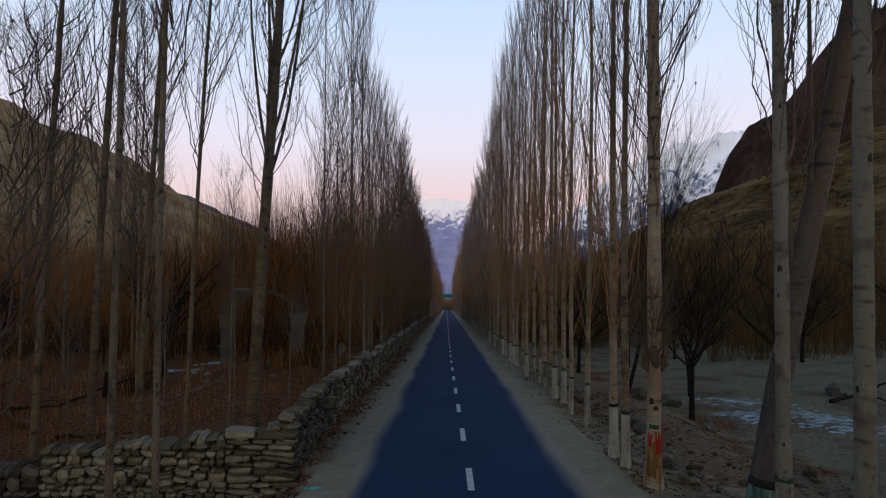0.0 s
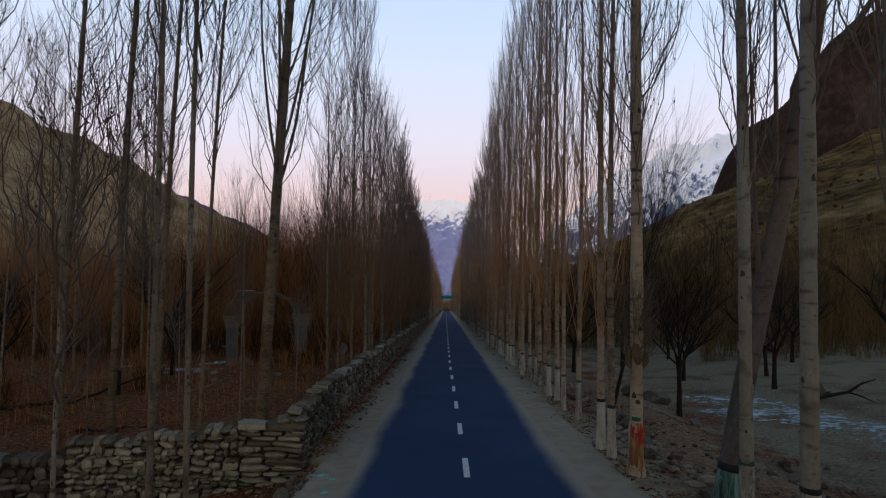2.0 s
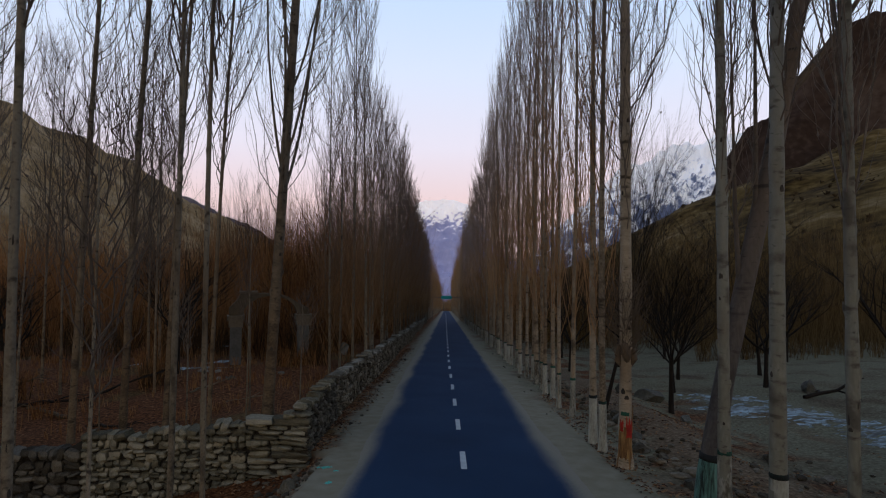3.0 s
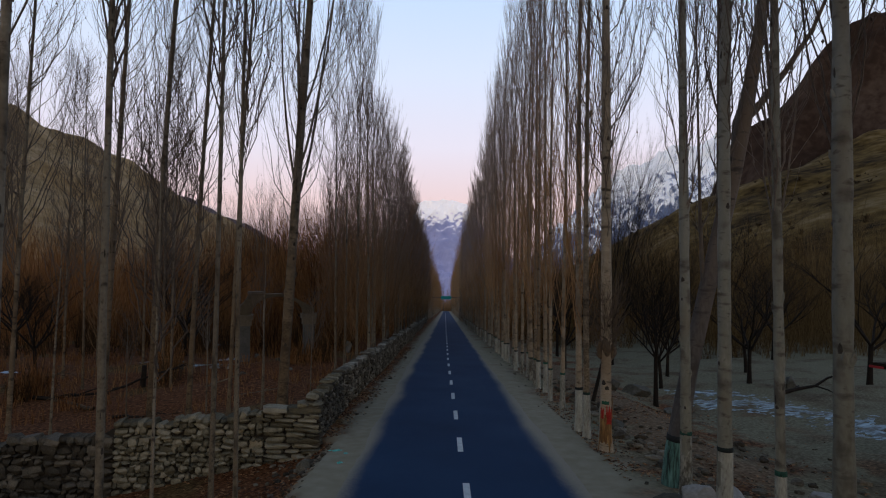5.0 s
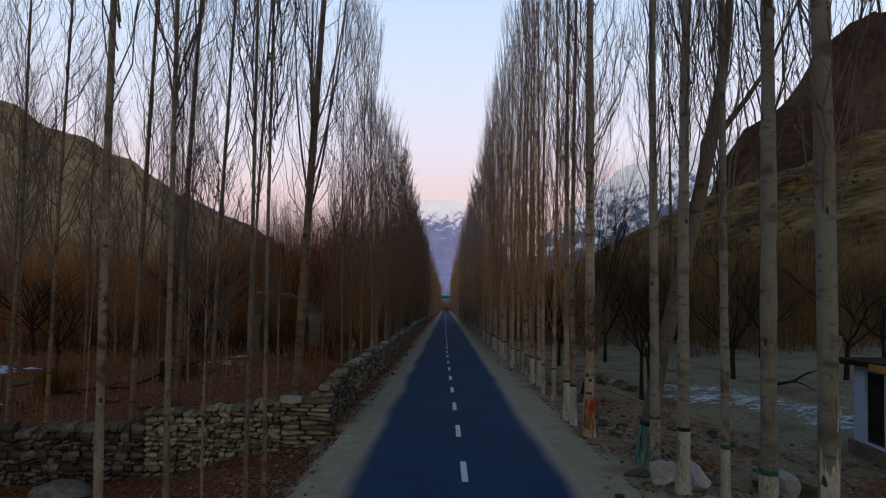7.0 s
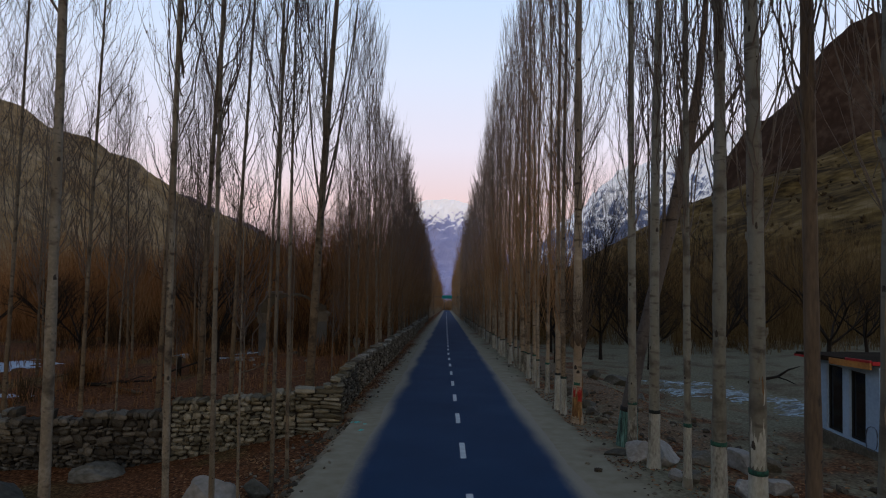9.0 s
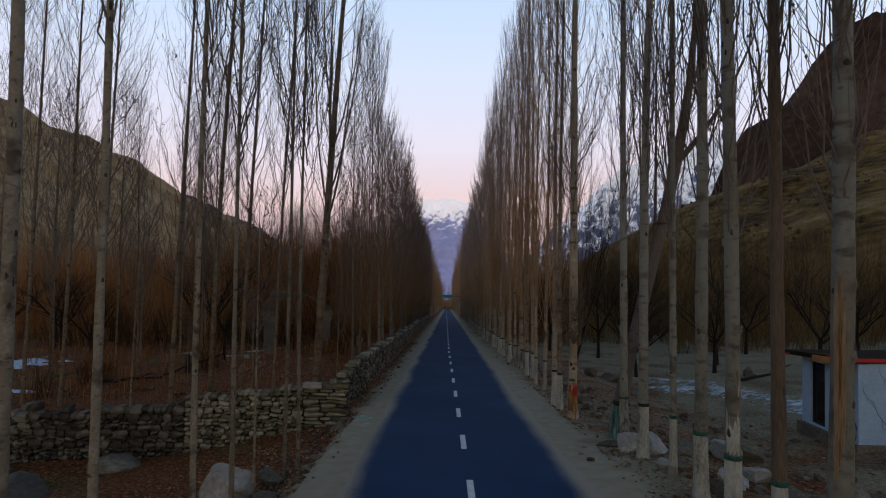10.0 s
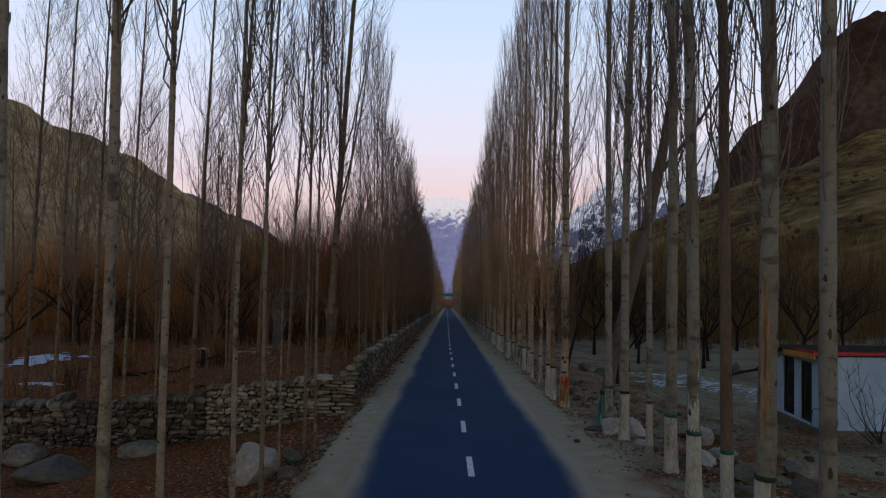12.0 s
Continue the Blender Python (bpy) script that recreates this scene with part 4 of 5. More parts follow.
forks = [[(2.26, 1.1, 9.2), (2.7, 1.05, 9.7), (3.3, 1.0, 10.5), (4.0, 0.95, 11.6), (4.9, 1.0, 13.6), (5.4, 1.0, 16.5)], [(1.38, 0.7, 6.0), (1.45, 0.8, 7.8), (1.5, 0.9, 10.5), (1.5, 0.9, 13), (1.55, 0.9, 17)], [(0.9, 0.45, 4.4), (0.95, 0.75, 6.5), (0.95, 0.9, 10), (0.95, 1.0, 14)], [(1.85, 0.9, 7.6), (2.1, 1.3, 9.2), (3.0, 1.4, 11.5), (3.4, 1.4, 15.5)]]
for f in forks:
    tube(tr, f, [(0.12 if f is forks[0] else 0.065) * (1 - 0.9 * k / (len(f) - 1)) for k in range(len(f))], 7)
for f in forks + [stem[7:]]:
    for _ in range(9):
        q = lerp_on(f, rg.uniform(0.2, 0.98))
        a = rg.uniform(0, 6.3)
        b = upswept(rg, q, a, rg.uniform(0.4, 1.2), rg.uniform(1.2, 3.2), 6)
        tube(cr, b, [0.015, 0.012, 0.010, 0.007, 0.005, 0.003], 4)
        for _k in range(7):
            ln = rg.uniform(0.4, 1.2)
            tube(cr, upswept(rg, lerp_on(b, rg.uniform(0.1, 0.95)), rg.uniform(0, 6.3), ln * 0.35, ln, 3), [0.007, 0.005, 0.002], 3)
mesh_object("trunk", *tr, BARK_GREY, old, True)
mesh_object("crown", *cr, TWIG, old, True)
col = ([], [])
zs = [-0.2, 0.2, 0.8, 1.12]
tube(col, [(0.0, 0, -0.2), (0, 0, 0.2), (0.03, 0, 0.8), (0.06, 0, 1.12)], [0.35, 0.322, 0.284, 0.262], 14)
mesh_object("painted_base", *col, TEAL, old, True)
ring = ([], [])
tube(ring, [(0.06, 0, 1.11), (0.06, 0, 1.115), (0.07, 0, 1.25), (0.07, 0, 1.255)], [0.22, 0.272, 0.262, 0.2], 14)
mesh_object("painted_band", *ring, BLACK, old, True)
old.matrix_basis = Matrix.Translation((5.72, 10.4, ground_z(5.72, 10.4)))
tagged(old, "leaning dark old tree with flared teal-painted foot and black band", "tree")


# ---------------------------------------------------------------- orchard trees
def orchard_tree(seed, label, reach=1.0, lift=0.0, thick=0.055, forks=(5, 4, 4, 3)):
    rng = random.Random(seed)
    root = new("orchard_tree")
    tr, cr = ([], []), ([], [])
    top = rng.uniform(1.45, 1.8)
    dx, dy = rng.uniform(-.12, .12), rng.uniform(-.12, .12)
    st = [(0, 0, -0.25), (0, 0, 0.1), (dx * 0.4, dy * 0.4, 0.8), (dx, dy, top)]
    tube(tr, st, [0.15, 0.11, 0.085, 0.085], 9)

    def grow(p, d, ln, r, depth):
        pts, rad = [p], [r]
        n = 5
        for k in range(1, n):
            d = (d[0] + rng.uniform(-.16, .16), d[1] + rng.uniform(-.16, .16), d[2] + rng.uniform(-.06, .13))
            m = math.sqrt(sum(c * c for c in d))
            d = tuple(c / m for c in d)
            p = tuple(p[j] + d[j] * ln / (n - 1) for j in range(3))
            pts.append(p)
            rad.append(r * (1 - 0.55 * k / (n - 1)))
        tube(tr if depth < 2 else cr, pts, rad, (7, 5, 4, 3, 3)[depth])
        if depth == 4:
            return
        for _ in range(forks[depth]):
            q = lerp_on(pts, rng.uniform(0.3, 1.0))
            a = rng.uniform(0, 6.3)
            e = (d[0] + 0.75 * math.cos(a), d[1] + 0.75 * math.sin(a), d[2] * 0.9 + rng.uniform(-.1, .7))
            m = math.sqrt(sum(c * c for c in e))
            grow(q, tuple(c / m for c in e), ln * rng.uniform(0.55, 0.85), max(0.003, r * 0.42), depth + 1)

    for k in range(5):
        a = k * 1.256 + rng.uniform(-.4, .4)
        e = (math.cos(a) * 0.95, math.sin(a) * 0.95, rng.uniform(0.6, 1.6) + lift)
        m = math.sqrt(sum(c * c for c in e))
        grow((dx, dy, top - 0.1 + rng.uniform(-.15, .1)), tuple(c / m for c in e), rng.uniform(1.9, 2.7) * reach, thick, 1)
    mesh_object("trunk", *tr, BARK_DARK, root, True)
    mesh_object("crown", *cr, BARK_DARK, root, True)
    return tagged(root, label, "tree", "orchard trees")


orchard_kinds = [orchard_tree(90 + i, "bare dark fruit tree with a short trunk and spreading branches") for i in range(3)]
tall_fruit = orchard_tree(97, "bare dark fruit tree with a straight trunk and dense round crown", 0.8, 0.5, 0.04, (5, 7, 6, 5))
tall_fruit.matrix_basis = Matrix.Translation((9.98, 23.2, ground_z(9.98, 23.2))) @ Euler((0, radians(-3), 0.6)).to_matrix().to_4x4() @ Matrix.Diagonal((1.1, 1.1, 1.6, 1))
slanting = orchard_tree(98, "tall slanting bare tree with long dark limbs behind the poplars", 1.1, 1.9, 0.036, (5, 6, 6, 4))
slanting.matrix_basis = Matrix.Translation((6.35, 20.6, ground_z(6.35, 20.6))) @ Euler((0, radians(12), 0.0)).to_matrix().to_4x4() @ Matrix.Diagonal((0.8, 0.8, 1.9, 1))
ORCHARD = [(12.8, 30, 1.1), (15.5, 36, 1.2), (18.5, 31, 1.3), (22, 38, 1.2), (25, 30, 1.3), (14, 44, 1.2), (20, 50, 1.3), (28, 45, 1.3), (11, 52, 1.2), (32, 36, 1.3), (8.8, 38, 1.1),
           (-14.5, 29, 0.9), (-22, 27, 1.0), (-27, 24, 1.0), (-19, 38, 1.2), (-30, 36, 1.2), (-24, 46, 1.3), (-12, 44, 1.1), (-36, 44, 1.3)]
for i, (x, y, s) in enumerate(ORCHARD):
    src = orchard_kinds[i % 3]
    gz = ground_z(x, y)
    m = Matrix.Translation((x, y, gz)) @ Euler((0, 0, i * 2.1)).to_matrix().to_4x4() @ Matrix.Diagonal((s, s, s, 1))
    if i < 3:
        src.matrix_basis = m
    else:
        copy_thing(src, m)


for i, (x, y, k) in enumerate([(-19.5, 80, 3.1), (-24.5, 86, 2.7), (-15.5, 92, 2.9), (-33, 90, 2.6), (30, 78, 2.4), (44, 84, 2.6), (54, 92, 2.8)]):
    big = copy_thing(orchard_kinds[i % 3], Matrix.Translation((x, y, ground_z(x, y))) @ Euler((0, 0, i * 1.7)).to_matrix().to_4x4() @ Matrix.Diagonal((k, k, k, 1)))
    tagged(big, "large bare dark tree rising out of the thicket", "tree", "large bare trees")


# ---------------------------------------------------------------- brown thicket
def thicket(name, label, seed, count, area, heights, mat, stems=(5, 9), cap=11.5):
    rng = random.Random(seed)
    st = ([], [])
    for _ in range(count):
        x, y = area(rng)
        gz = ground_z(x, y)
        tall = rng.uniform(*heights) * min(1.55, 0.75 + max(0, y - 25) / 60) * (0.55 + 0.9 * max(0, 0.5 + noise.noise((x * 0.09, y * 0.09, 4))))
        tall = min(tall, cap)
        for _k in range(rng.randint(*stems)):
            h = tall * rng.uniform(0.5, 1.1)
            a, o = rng.uniform(0, 6.3), rng.uniform(0.05, 0.45) * h
            bx, by = x + rng.uniform(-.4, .4), y + rng.uniform(-.4, .4)
            tube(st, [(bx, by, gz - 0.1), (bx + math.cos(a) * o * 0.6, by + math.sin(a) * o * 0.6, gz + h * 0.5), (bx + math.cos(a) * o, by + math.sin(a) * o, gz + h)], [0.010 + 0.0002 * y, 0.008 + 0.0001 * y, 0.003], 3)
            for _j in range(2):
                f = rng.uniform(0.3, 0.8)
                b = a + rng.uniform(-2, 2)
                q = (bx + math.cos(a) * o * f, by + math.sin(a) * o * f, gz + h * f)
                tube(st, [q, (q[0] + math.cos(b) * h * 0.1, q[1] + math.sin(b) * h * 0.1, q[2] + h * rng.uniform(0.08, 0.26))], [0.007, 0.003], 3)
    ob = mesh_object(name, *st, mat)
    return tagged(ob, label, "thicket", kind="stuff")


def left_area(rng):
    while True:
        y = rng.uniform(32, 130)
        x = -rng.uniform(6.8 + 0.02 * y, 20 + 0.55 * y)
        if y > (38 if x > -15 else 44):
            return x, y


def right_area(rng):
    y = rng.uniform(60, 150)
    return rng.uniform(8 + 0.02 * y, 26 + 0.6 * y), y


thicket("thicket_shoots", "dense brown leafless thicket of thin shoots", 3, 1700, left_area, (4.5, 10), SHOOT, cap=14)
thicket("scrub_shoots", "olive-brown leafless scrub below the hillside", 4, 1500, right_area, (7.5, 14), SHOOT_OLIVE, cap=18)


def left_back(rng):
    y = rng.uniform(55, 165)
    return -rng.uniform(7.0, 14 + 0.75 * y), y


def right_back(rng):
    y = rng.uniform(72, 165)
    return rng.uniform(7.0, 13 + 0.12 * y), y


def left_close(rng):
    y = rng.uniform(42, 165)
    return -rng.uniform(6.4, 17), y


def left_mass(rng):
    return -rng.uniform(17, 33), rng.uniform(70, 98)


def road_end(rng):
    return rng.uniform(-13, 12), rng.uniform(490, 560)


thicket("woodland_shoots", "tall brown leafless young wood behind the terrace", 13, 1150, left_back, (8, 14), SHOOT, cap=15.5)
thicket("woodland_shoots", "tall brown leafless young wood behind the avenue", 14, 750, right_back, (6.5, 11), SHOOT, cap=13)
thicket("woodland_shoots", "tall brown leafless shoots close behind the avenue", 16, 650, left_close, (10, 16), SHOOT, cap=17)
thicket("woodland_shoots", "tall dark brown clump of leafless trees behind the terrace", 17, 260, left_mass, (14.5, 19.5), SHOOT_DARK, cap=19.5)
thicket("end_thicket", "brown leafless trees where the road ends", 15, 260, road_end, (8, 13), TWIG_FAR)


def house_area(rng):
    while True:
        x, y = rng.uniform(20, 66), rng.uniform(46, 80)
        if x > 0.42 * y + 2:
            return x, y


def weed_area(rng):
    return -rng.uniform(5.2, 32), rng.uniform(16.6, 42)


def brush_area(rng):
    while True:
        x, y = -rng.uniform(7, 19), rng.uniform(18, 40)
        if noise.noise((x * 0.22, y * 0.22, 6)) > 0.05 and abs(x / (y + 4) + 0.37) > 0.1 and abs(x / (y + 4) + 0.55) > 0.06:
            return x, y


thicket("dry_weeds", "low dry weeds and seedlings on the terrace floor", 18, 420, weed_area, (0.35, 1.1), SHOOT)
thicket("low_brush", "clumps of dark leafless brush on the terrace floor", 19, 170, brush_area, (0.7, 2.2), SHOOT_DARK, stems=(7, 12))
thicket("low_brush", "clumps of brown leafless brush on the terrace floor", 20, 170, brush_area, (0.7, 2.4), SHOOT, stems=(6, 10))


def terrace_area(rng):
    return -rng.uniform(10, 34), rng.uniform(36, 56)


thicket("dark_bushes", "low dark leafless bushes on the terrace", 8, 260, terrace_area, (2.0, 4.0), SHOOT_DARK)
thicket("dark_bushes", "olive-brown leafless bushes behind the house and orchard", 6, 620, house_area, (2.5, 5.5), SHOOT_OLIVE)


# ---------------------------------------------------------------- dry stone walls
def stone_mesh(seed, mat):
    """A rounded, uneven block within a unit cube."""
    rng = random.Random(seed)
    bm = bmesh.new()
    bmesh.ops.create_cube(bm, size=2)
    bmesh.ops.subdivide_edges(bm, edges=bm.edges, cuts=1, use_grid_fill=True)
    for v in bm.verts:
        e = 2.3 + 0.7 * (seed % 4)
        q = (abs(v.co.x) ** e + abs(v.co.y) ** e + abs(v.co.z) ** e) ** (1 / e)
        v.co = v.co / q * 0.53
        v.co += Vector((rng.uniform(-.10, .10), rng.uniform(-.07, .07), rng.uniform(-.11, .11)))
    me = bpy.data.meshes.new("stone")
    bm.to_mesh(me)
    bm.free()
    me.materials.append(mat)
    return me


STONES = [stone_mesh(500 + i, STONE) for i in range(10)]
RUBBLE = [stone_mesh(500 + i, STONE_DARK) for i in range(10)]
STONE_DATA = [([tuple(v.co) for v in me.vertices], [tuple(p.vertices) for p in me.polygons]) for me in STONES]
# near-black colour of the wall cores, painting the shade in gaps between stones
GAP_SHADE = material("gap_shade", [(0.3, (0.008, 0.007, 0.006)), (0.7, (0.024, 0.021, 0.017))], 3, 20, bump=0.6)


def courses(rng, u0, u1, top, bottom, width=(0.2, 0.6), tall=(0.12, 0.24), split=0.4):
    """Stones of an uneven wall: (u, z, width, height, is it on top) from u0 to u1."""
    cells = []
    ends = (u0, u1, (u0 + u1) / 2)
    z, zmax = min(bottom(u) for u in ends), max(top(u) for u in ends)
    while z < zmax:
        h = rng.uniform(*tall)
        u = u0
        while u < u1:
            w = rng.uniform(*width) * (1.2 if h > sum(tall) / 2 else 0.85)
            if u + w > u1 - 0.12:
                w = u1 - u
            c = u + w / 2
            if z + h * 0.5 > bottom(c) and z + h * rng.uniform(0.3, 0.8) < top(c):
                cap = z + h * 1.5 >= top(c)
                r = rng.random()
                if r < split * 0.5 and not cap and w > 0.24:
                    f = rng.uniform(0.35, 0.65)
                    cells.append((c, z + h * f / 2, w, h * f, False))
                    cells.append((c, z + h * (1 + f) / 2, w, h * (1 - f), False))
                elif r < split and w > 0.3:
                    f = rng.uniform(0.35, 0.65)
                    cells.append((u + w * f / 2, z + h / 2 + rng.uniform(-.02, .03), w * f, h * rng.uniform(0.9, 1.4), cap))
                    cells.append((u + w * (1 + f) / 2, z + h / 2, w * (1 - f), h, cap))
                else:
                    cells.append((c, z + h / 2, w, h * (rng.uniform(1.0, 1.35) if r > 0.8 else 1), cap))
            u += w
        z += h
    return cells


def wall_thing(name, label, rng, cells, at, thick, rough=1.0, far=None, stones=STONES, quoins=0.0):
    """at(u, z) gives the place and heading of a stone."""
    root = tagged(new(name), label, "wall", kind="structure")
    joined, coping, loose = ([], []), ([], []), rough
    for i, (u, z, w, h, cap) in enumerate(cells):
        p, turn = at(u, z)
        rough = loose * (0.25 if u < quoins else 1)
        k = rng.randrange(10)
        d = thick * rng.uniform(0.86, 1.16) * (1.05 if cap else 1)
        p.z += rng.uniform(-.03, .03) * rough
        m = Matrix.Translation(p) @ Euler((0, 0, turn + rng.uniform(-.09, .09))).to_matrix().to_4x4() @ Euler((rng.uniform(-.06, .06), rng.uniform(-.2, .2) * rough, 0)).to_matrix().to_4x4() @ Matrix.Diagonal((w * rng.uniform(0.88, 1.10), d, h * rng.uniform(0.9, 1.08 + 0.22 * rough), 1))
        if far is None or u < far:
            # over dark faces the top stones take the pale copy, as painted skylight
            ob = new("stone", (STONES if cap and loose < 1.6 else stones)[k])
            ob.parent = root
            ob.matrix_basis = m
        else:
            vs, fs = STONE_DATA[k]
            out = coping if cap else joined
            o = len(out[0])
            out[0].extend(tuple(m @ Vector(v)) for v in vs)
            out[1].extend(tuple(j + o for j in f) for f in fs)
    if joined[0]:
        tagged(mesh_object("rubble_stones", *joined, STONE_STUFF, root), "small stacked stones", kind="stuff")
        tagged(mesh_object("coping_stones", *coping, COPING_SKYLIT, root), "flat top stones coloured paler as if lit by the sky", kind="stuff")
    return root


def slab(name, ring_a, ring_b, mat, parent):
    """A closed prism between two equal rings of points."""
    n = len(ring_a)
    return mesh_object(name, ring_a + ring_b, [tuple(range(n)), tuple(range(2 * n - 1, n - 1, -1))] + [(i, n + i, n + (i + 1) % n, (i + 1) % n) for i in range(n)], mat, parent)


rw = random.Random(21)
CROSS_Y = 14.55


def cross_top(u):
    return float(np.interp(u, [3.7, 4.2, 4.6, 5.5, 6.6, 8.1, 10.3, 10.35, 12.5, 16.5, 19.5], [1.24, 1.12, 0.98, 0.93, 0.72, 0.58, 0.46, 0.02, -0.12, -0.18, -0.38]))


def cross_at(u, z):
    return Vector((-u, CROSS_Y, z - SLOPE * CROSS_Y)), 0.0


cells = courses(rw, 3.80, 5.6, cross_top, lambda u: -0.95, (0.5, 1.0), (0.13, 0.20), 0.1) + courses(rw, 5.6, 10.3, cross_top, lambda u: left_front(-u) - 0.25, (0.16, 0.42), (0.10, 0.25))
w1 = wall_thing("stone_wall", "dry stone wall with large squared blocks at its corner", rw, cells, cross_at, 0.5, 1.5, quoins=5.6)
cells = courses(rw, 10.3, 20.5, cross_top, lambda u: left_front(-u) - 0.2, (0.2, 0.5), (0.12, 0.32), 0.3)
w2 = wall_thing("stone_wall", "lower dry stone wall of rounded rubble", rw, cells, cross_at, 0.5, 1.7, far=16.5, stones=RUBBLE)
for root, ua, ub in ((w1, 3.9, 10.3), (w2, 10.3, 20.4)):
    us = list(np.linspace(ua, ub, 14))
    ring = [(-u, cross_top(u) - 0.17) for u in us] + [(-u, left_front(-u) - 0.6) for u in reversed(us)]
    slab("core", [(x, CROSS_Y - 0.09, z - SLOPE * CROSS_Y) for x, z in ring], [(x, CROSS_Y + 0.2, z - SLOPE * CROSS_Y) for x, z in ring], GAP_SHADE, root)


def road_wall_x(y):
    return -4.17 - 0.004 * (y - 15) + 0.06 * math.sin(y * 0.21) + 0.16 * max(0, 1 - (y - 14.3) / 8)


def side_top(u):
    return 1.48 + 0.07 * math.sin(u * 0.7) + 0.05 * math.sin(u * 2.3) - 0.05 * math.sin(u * 0.13)


def side_at(u, z):
    x = road_wall_x(u) - 0.10 * (z / 1.5)
    return Vector((x, u, z - SLOPE * u)), math.pi / 2


cells = courses(rw, 14.35, 21.5, side_top, lambda u: -0.25, (0.15, 0.36), (0.10, 0.19))
for k in range(11):
    cells += courses(rw, 21.5 + 10 * k, 31.5 + 10 * k, side_top, lambda u: -0.25, (0.2, 0.48), (0.13, 0.24))
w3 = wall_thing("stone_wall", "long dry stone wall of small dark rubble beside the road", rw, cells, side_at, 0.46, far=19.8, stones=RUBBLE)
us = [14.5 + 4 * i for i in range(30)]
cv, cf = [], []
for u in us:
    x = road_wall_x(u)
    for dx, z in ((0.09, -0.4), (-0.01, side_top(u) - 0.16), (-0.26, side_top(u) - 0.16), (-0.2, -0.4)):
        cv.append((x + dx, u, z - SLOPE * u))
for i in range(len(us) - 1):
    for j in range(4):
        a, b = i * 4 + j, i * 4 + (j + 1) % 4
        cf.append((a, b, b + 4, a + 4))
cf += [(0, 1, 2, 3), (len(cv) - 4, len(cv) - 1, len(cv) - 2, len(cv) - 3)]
mesh_object("core", cv, cf, GAP_SHADE, w3)


# ---------------------------------------------------------------- boulders
BOULDER_PALE = material("pale_boulder_stone", [(0.3, (0.10, 0.098, 0.085)), (0.55, (0.19, 0.192, 0.178)), (0.75, (0.31, 0.317, 0.30))], 1.2, 12, bump=0.7, bump_scale=7, per_object=0.2)


def boulder(x, y, size, seed, label="grey weathered boulder lying on the ground", sink=0.25, group="boulders", turn=0.0, mat=BOULDER):
    rng = random.Random(seed)
    bm = bmesh.new()
    bmesh.ops.create_icosphere(bm, subdivisions=4, radius=0.5)
    o = Vector((rng.uniform(0, 50), rng.uniform(0, 50), rng.uniform(0, 50)))
    cuts = [(Vector((rng.uniform(-1, 1), rng.uniform(-1, 1), rng.uniform(-.6, 1))).normalized(), rng.uniform(0.24, 0.40)) for _ in range(13)]
    for v in bm.verts:
        for nrm, d in cuts:
            k = v.co.dot(nrm)
            if k > d:
                v.co -= nrm * (k - d) * 0.92
        v.co *= 1 + 0.14 * noise.noise(v.co * 2.2 + o) + 0.07 * noise.noise(v.co * 6 + o) + 0.03 * noise.noise(v.co * 15 + o)
    me = bpy.data.meshes.new("boulder")
    bm.to_mesh(me)
    bm.free()
    me.materials.append(mat)
    ob = new("boulder", me)
    ob.matrix_basis = Matrix.Translation((x, y, ground_z(x, y) + size[2] * (0.5 - sink))) @ Euler((0, 0, turn)).to_matrix().to_4x4() @ Matrix.Diagonal((*size, 1))
    return tagged(ob, label, "boulder", group)


boulder(-5.35, 5.7, (1.6, 1.3, 1.3), 1, "large pale boulder with a sloping face below the road", 0.2, mat=BOULDER_PALE)
boulder(-14.2, 10.6, (3.2, 2.4, 1.6), 2, "broad grey boulder half sunk in dead leaves", 0.4)
boulder(-12.5, 13.5, (2.6, 1.5, 1.1), 3, "grey boulder at the foot of the stone wall", 0.38)
boulder(-16.8, 12.6, (2.4, 1.8, 1.1), 4)
boulder(-4.5, 6.9, (0.8, 0.7, 0.6), 5)
boulder(-4.1, 5.2, (0.7, 0.5, 0.5), 6)
boulder(5.05, 9.0, (1.0, 0.45, 0.3), 8, "low flat slab of stone beside a poplar", 0.3)
boulder(-3.75, 11.9, (0.5, 0.45, 0.5), 7, "small upright bluish stone at the road's edge")
for i, (x, y, s) in enumerate([(5.4, 8.3, 1.05), (6.0, 8.35, 1.2), (5.75, 6.7, 0.5), (8.4, 8.6, 1.3), (7.1, 8.4, 0.9), (6.0, 6.6, 0.7), (7.3, 6.2, 0.9), (6.4, 5.0, 0.8), (7.6, 4.4, 1.1), (8.2, 6.8, 0.9), (6.9, 3.0, 0.7), (8.4, 3.4, 0.8), (6.6, 1.2, 0.8), (7.8, 1.0, 1.0), (8.8, 8.6, 1.0), (9.4, 5.2, 1.2), (6.2, 18.2, 0.8), (6.0, 16.2, 0.7), (9.9, 21.4, 0.7), (10.2, 26.9, 1.6), (20.3, 30, 1.4), (6.1, 12.0, 0.6)]):
    boulder(x, y, (s * 1.1, s * 0.85, s * 0.7), 20 + i, "pale angular boulder among rubble beside the road" if x < 9 else "weathered boulder in the orchard", 0.3, "roadside boulders", i * 1.3, BOULDER_PALE if i < 4 or i in (6, 9) else BOULDER)


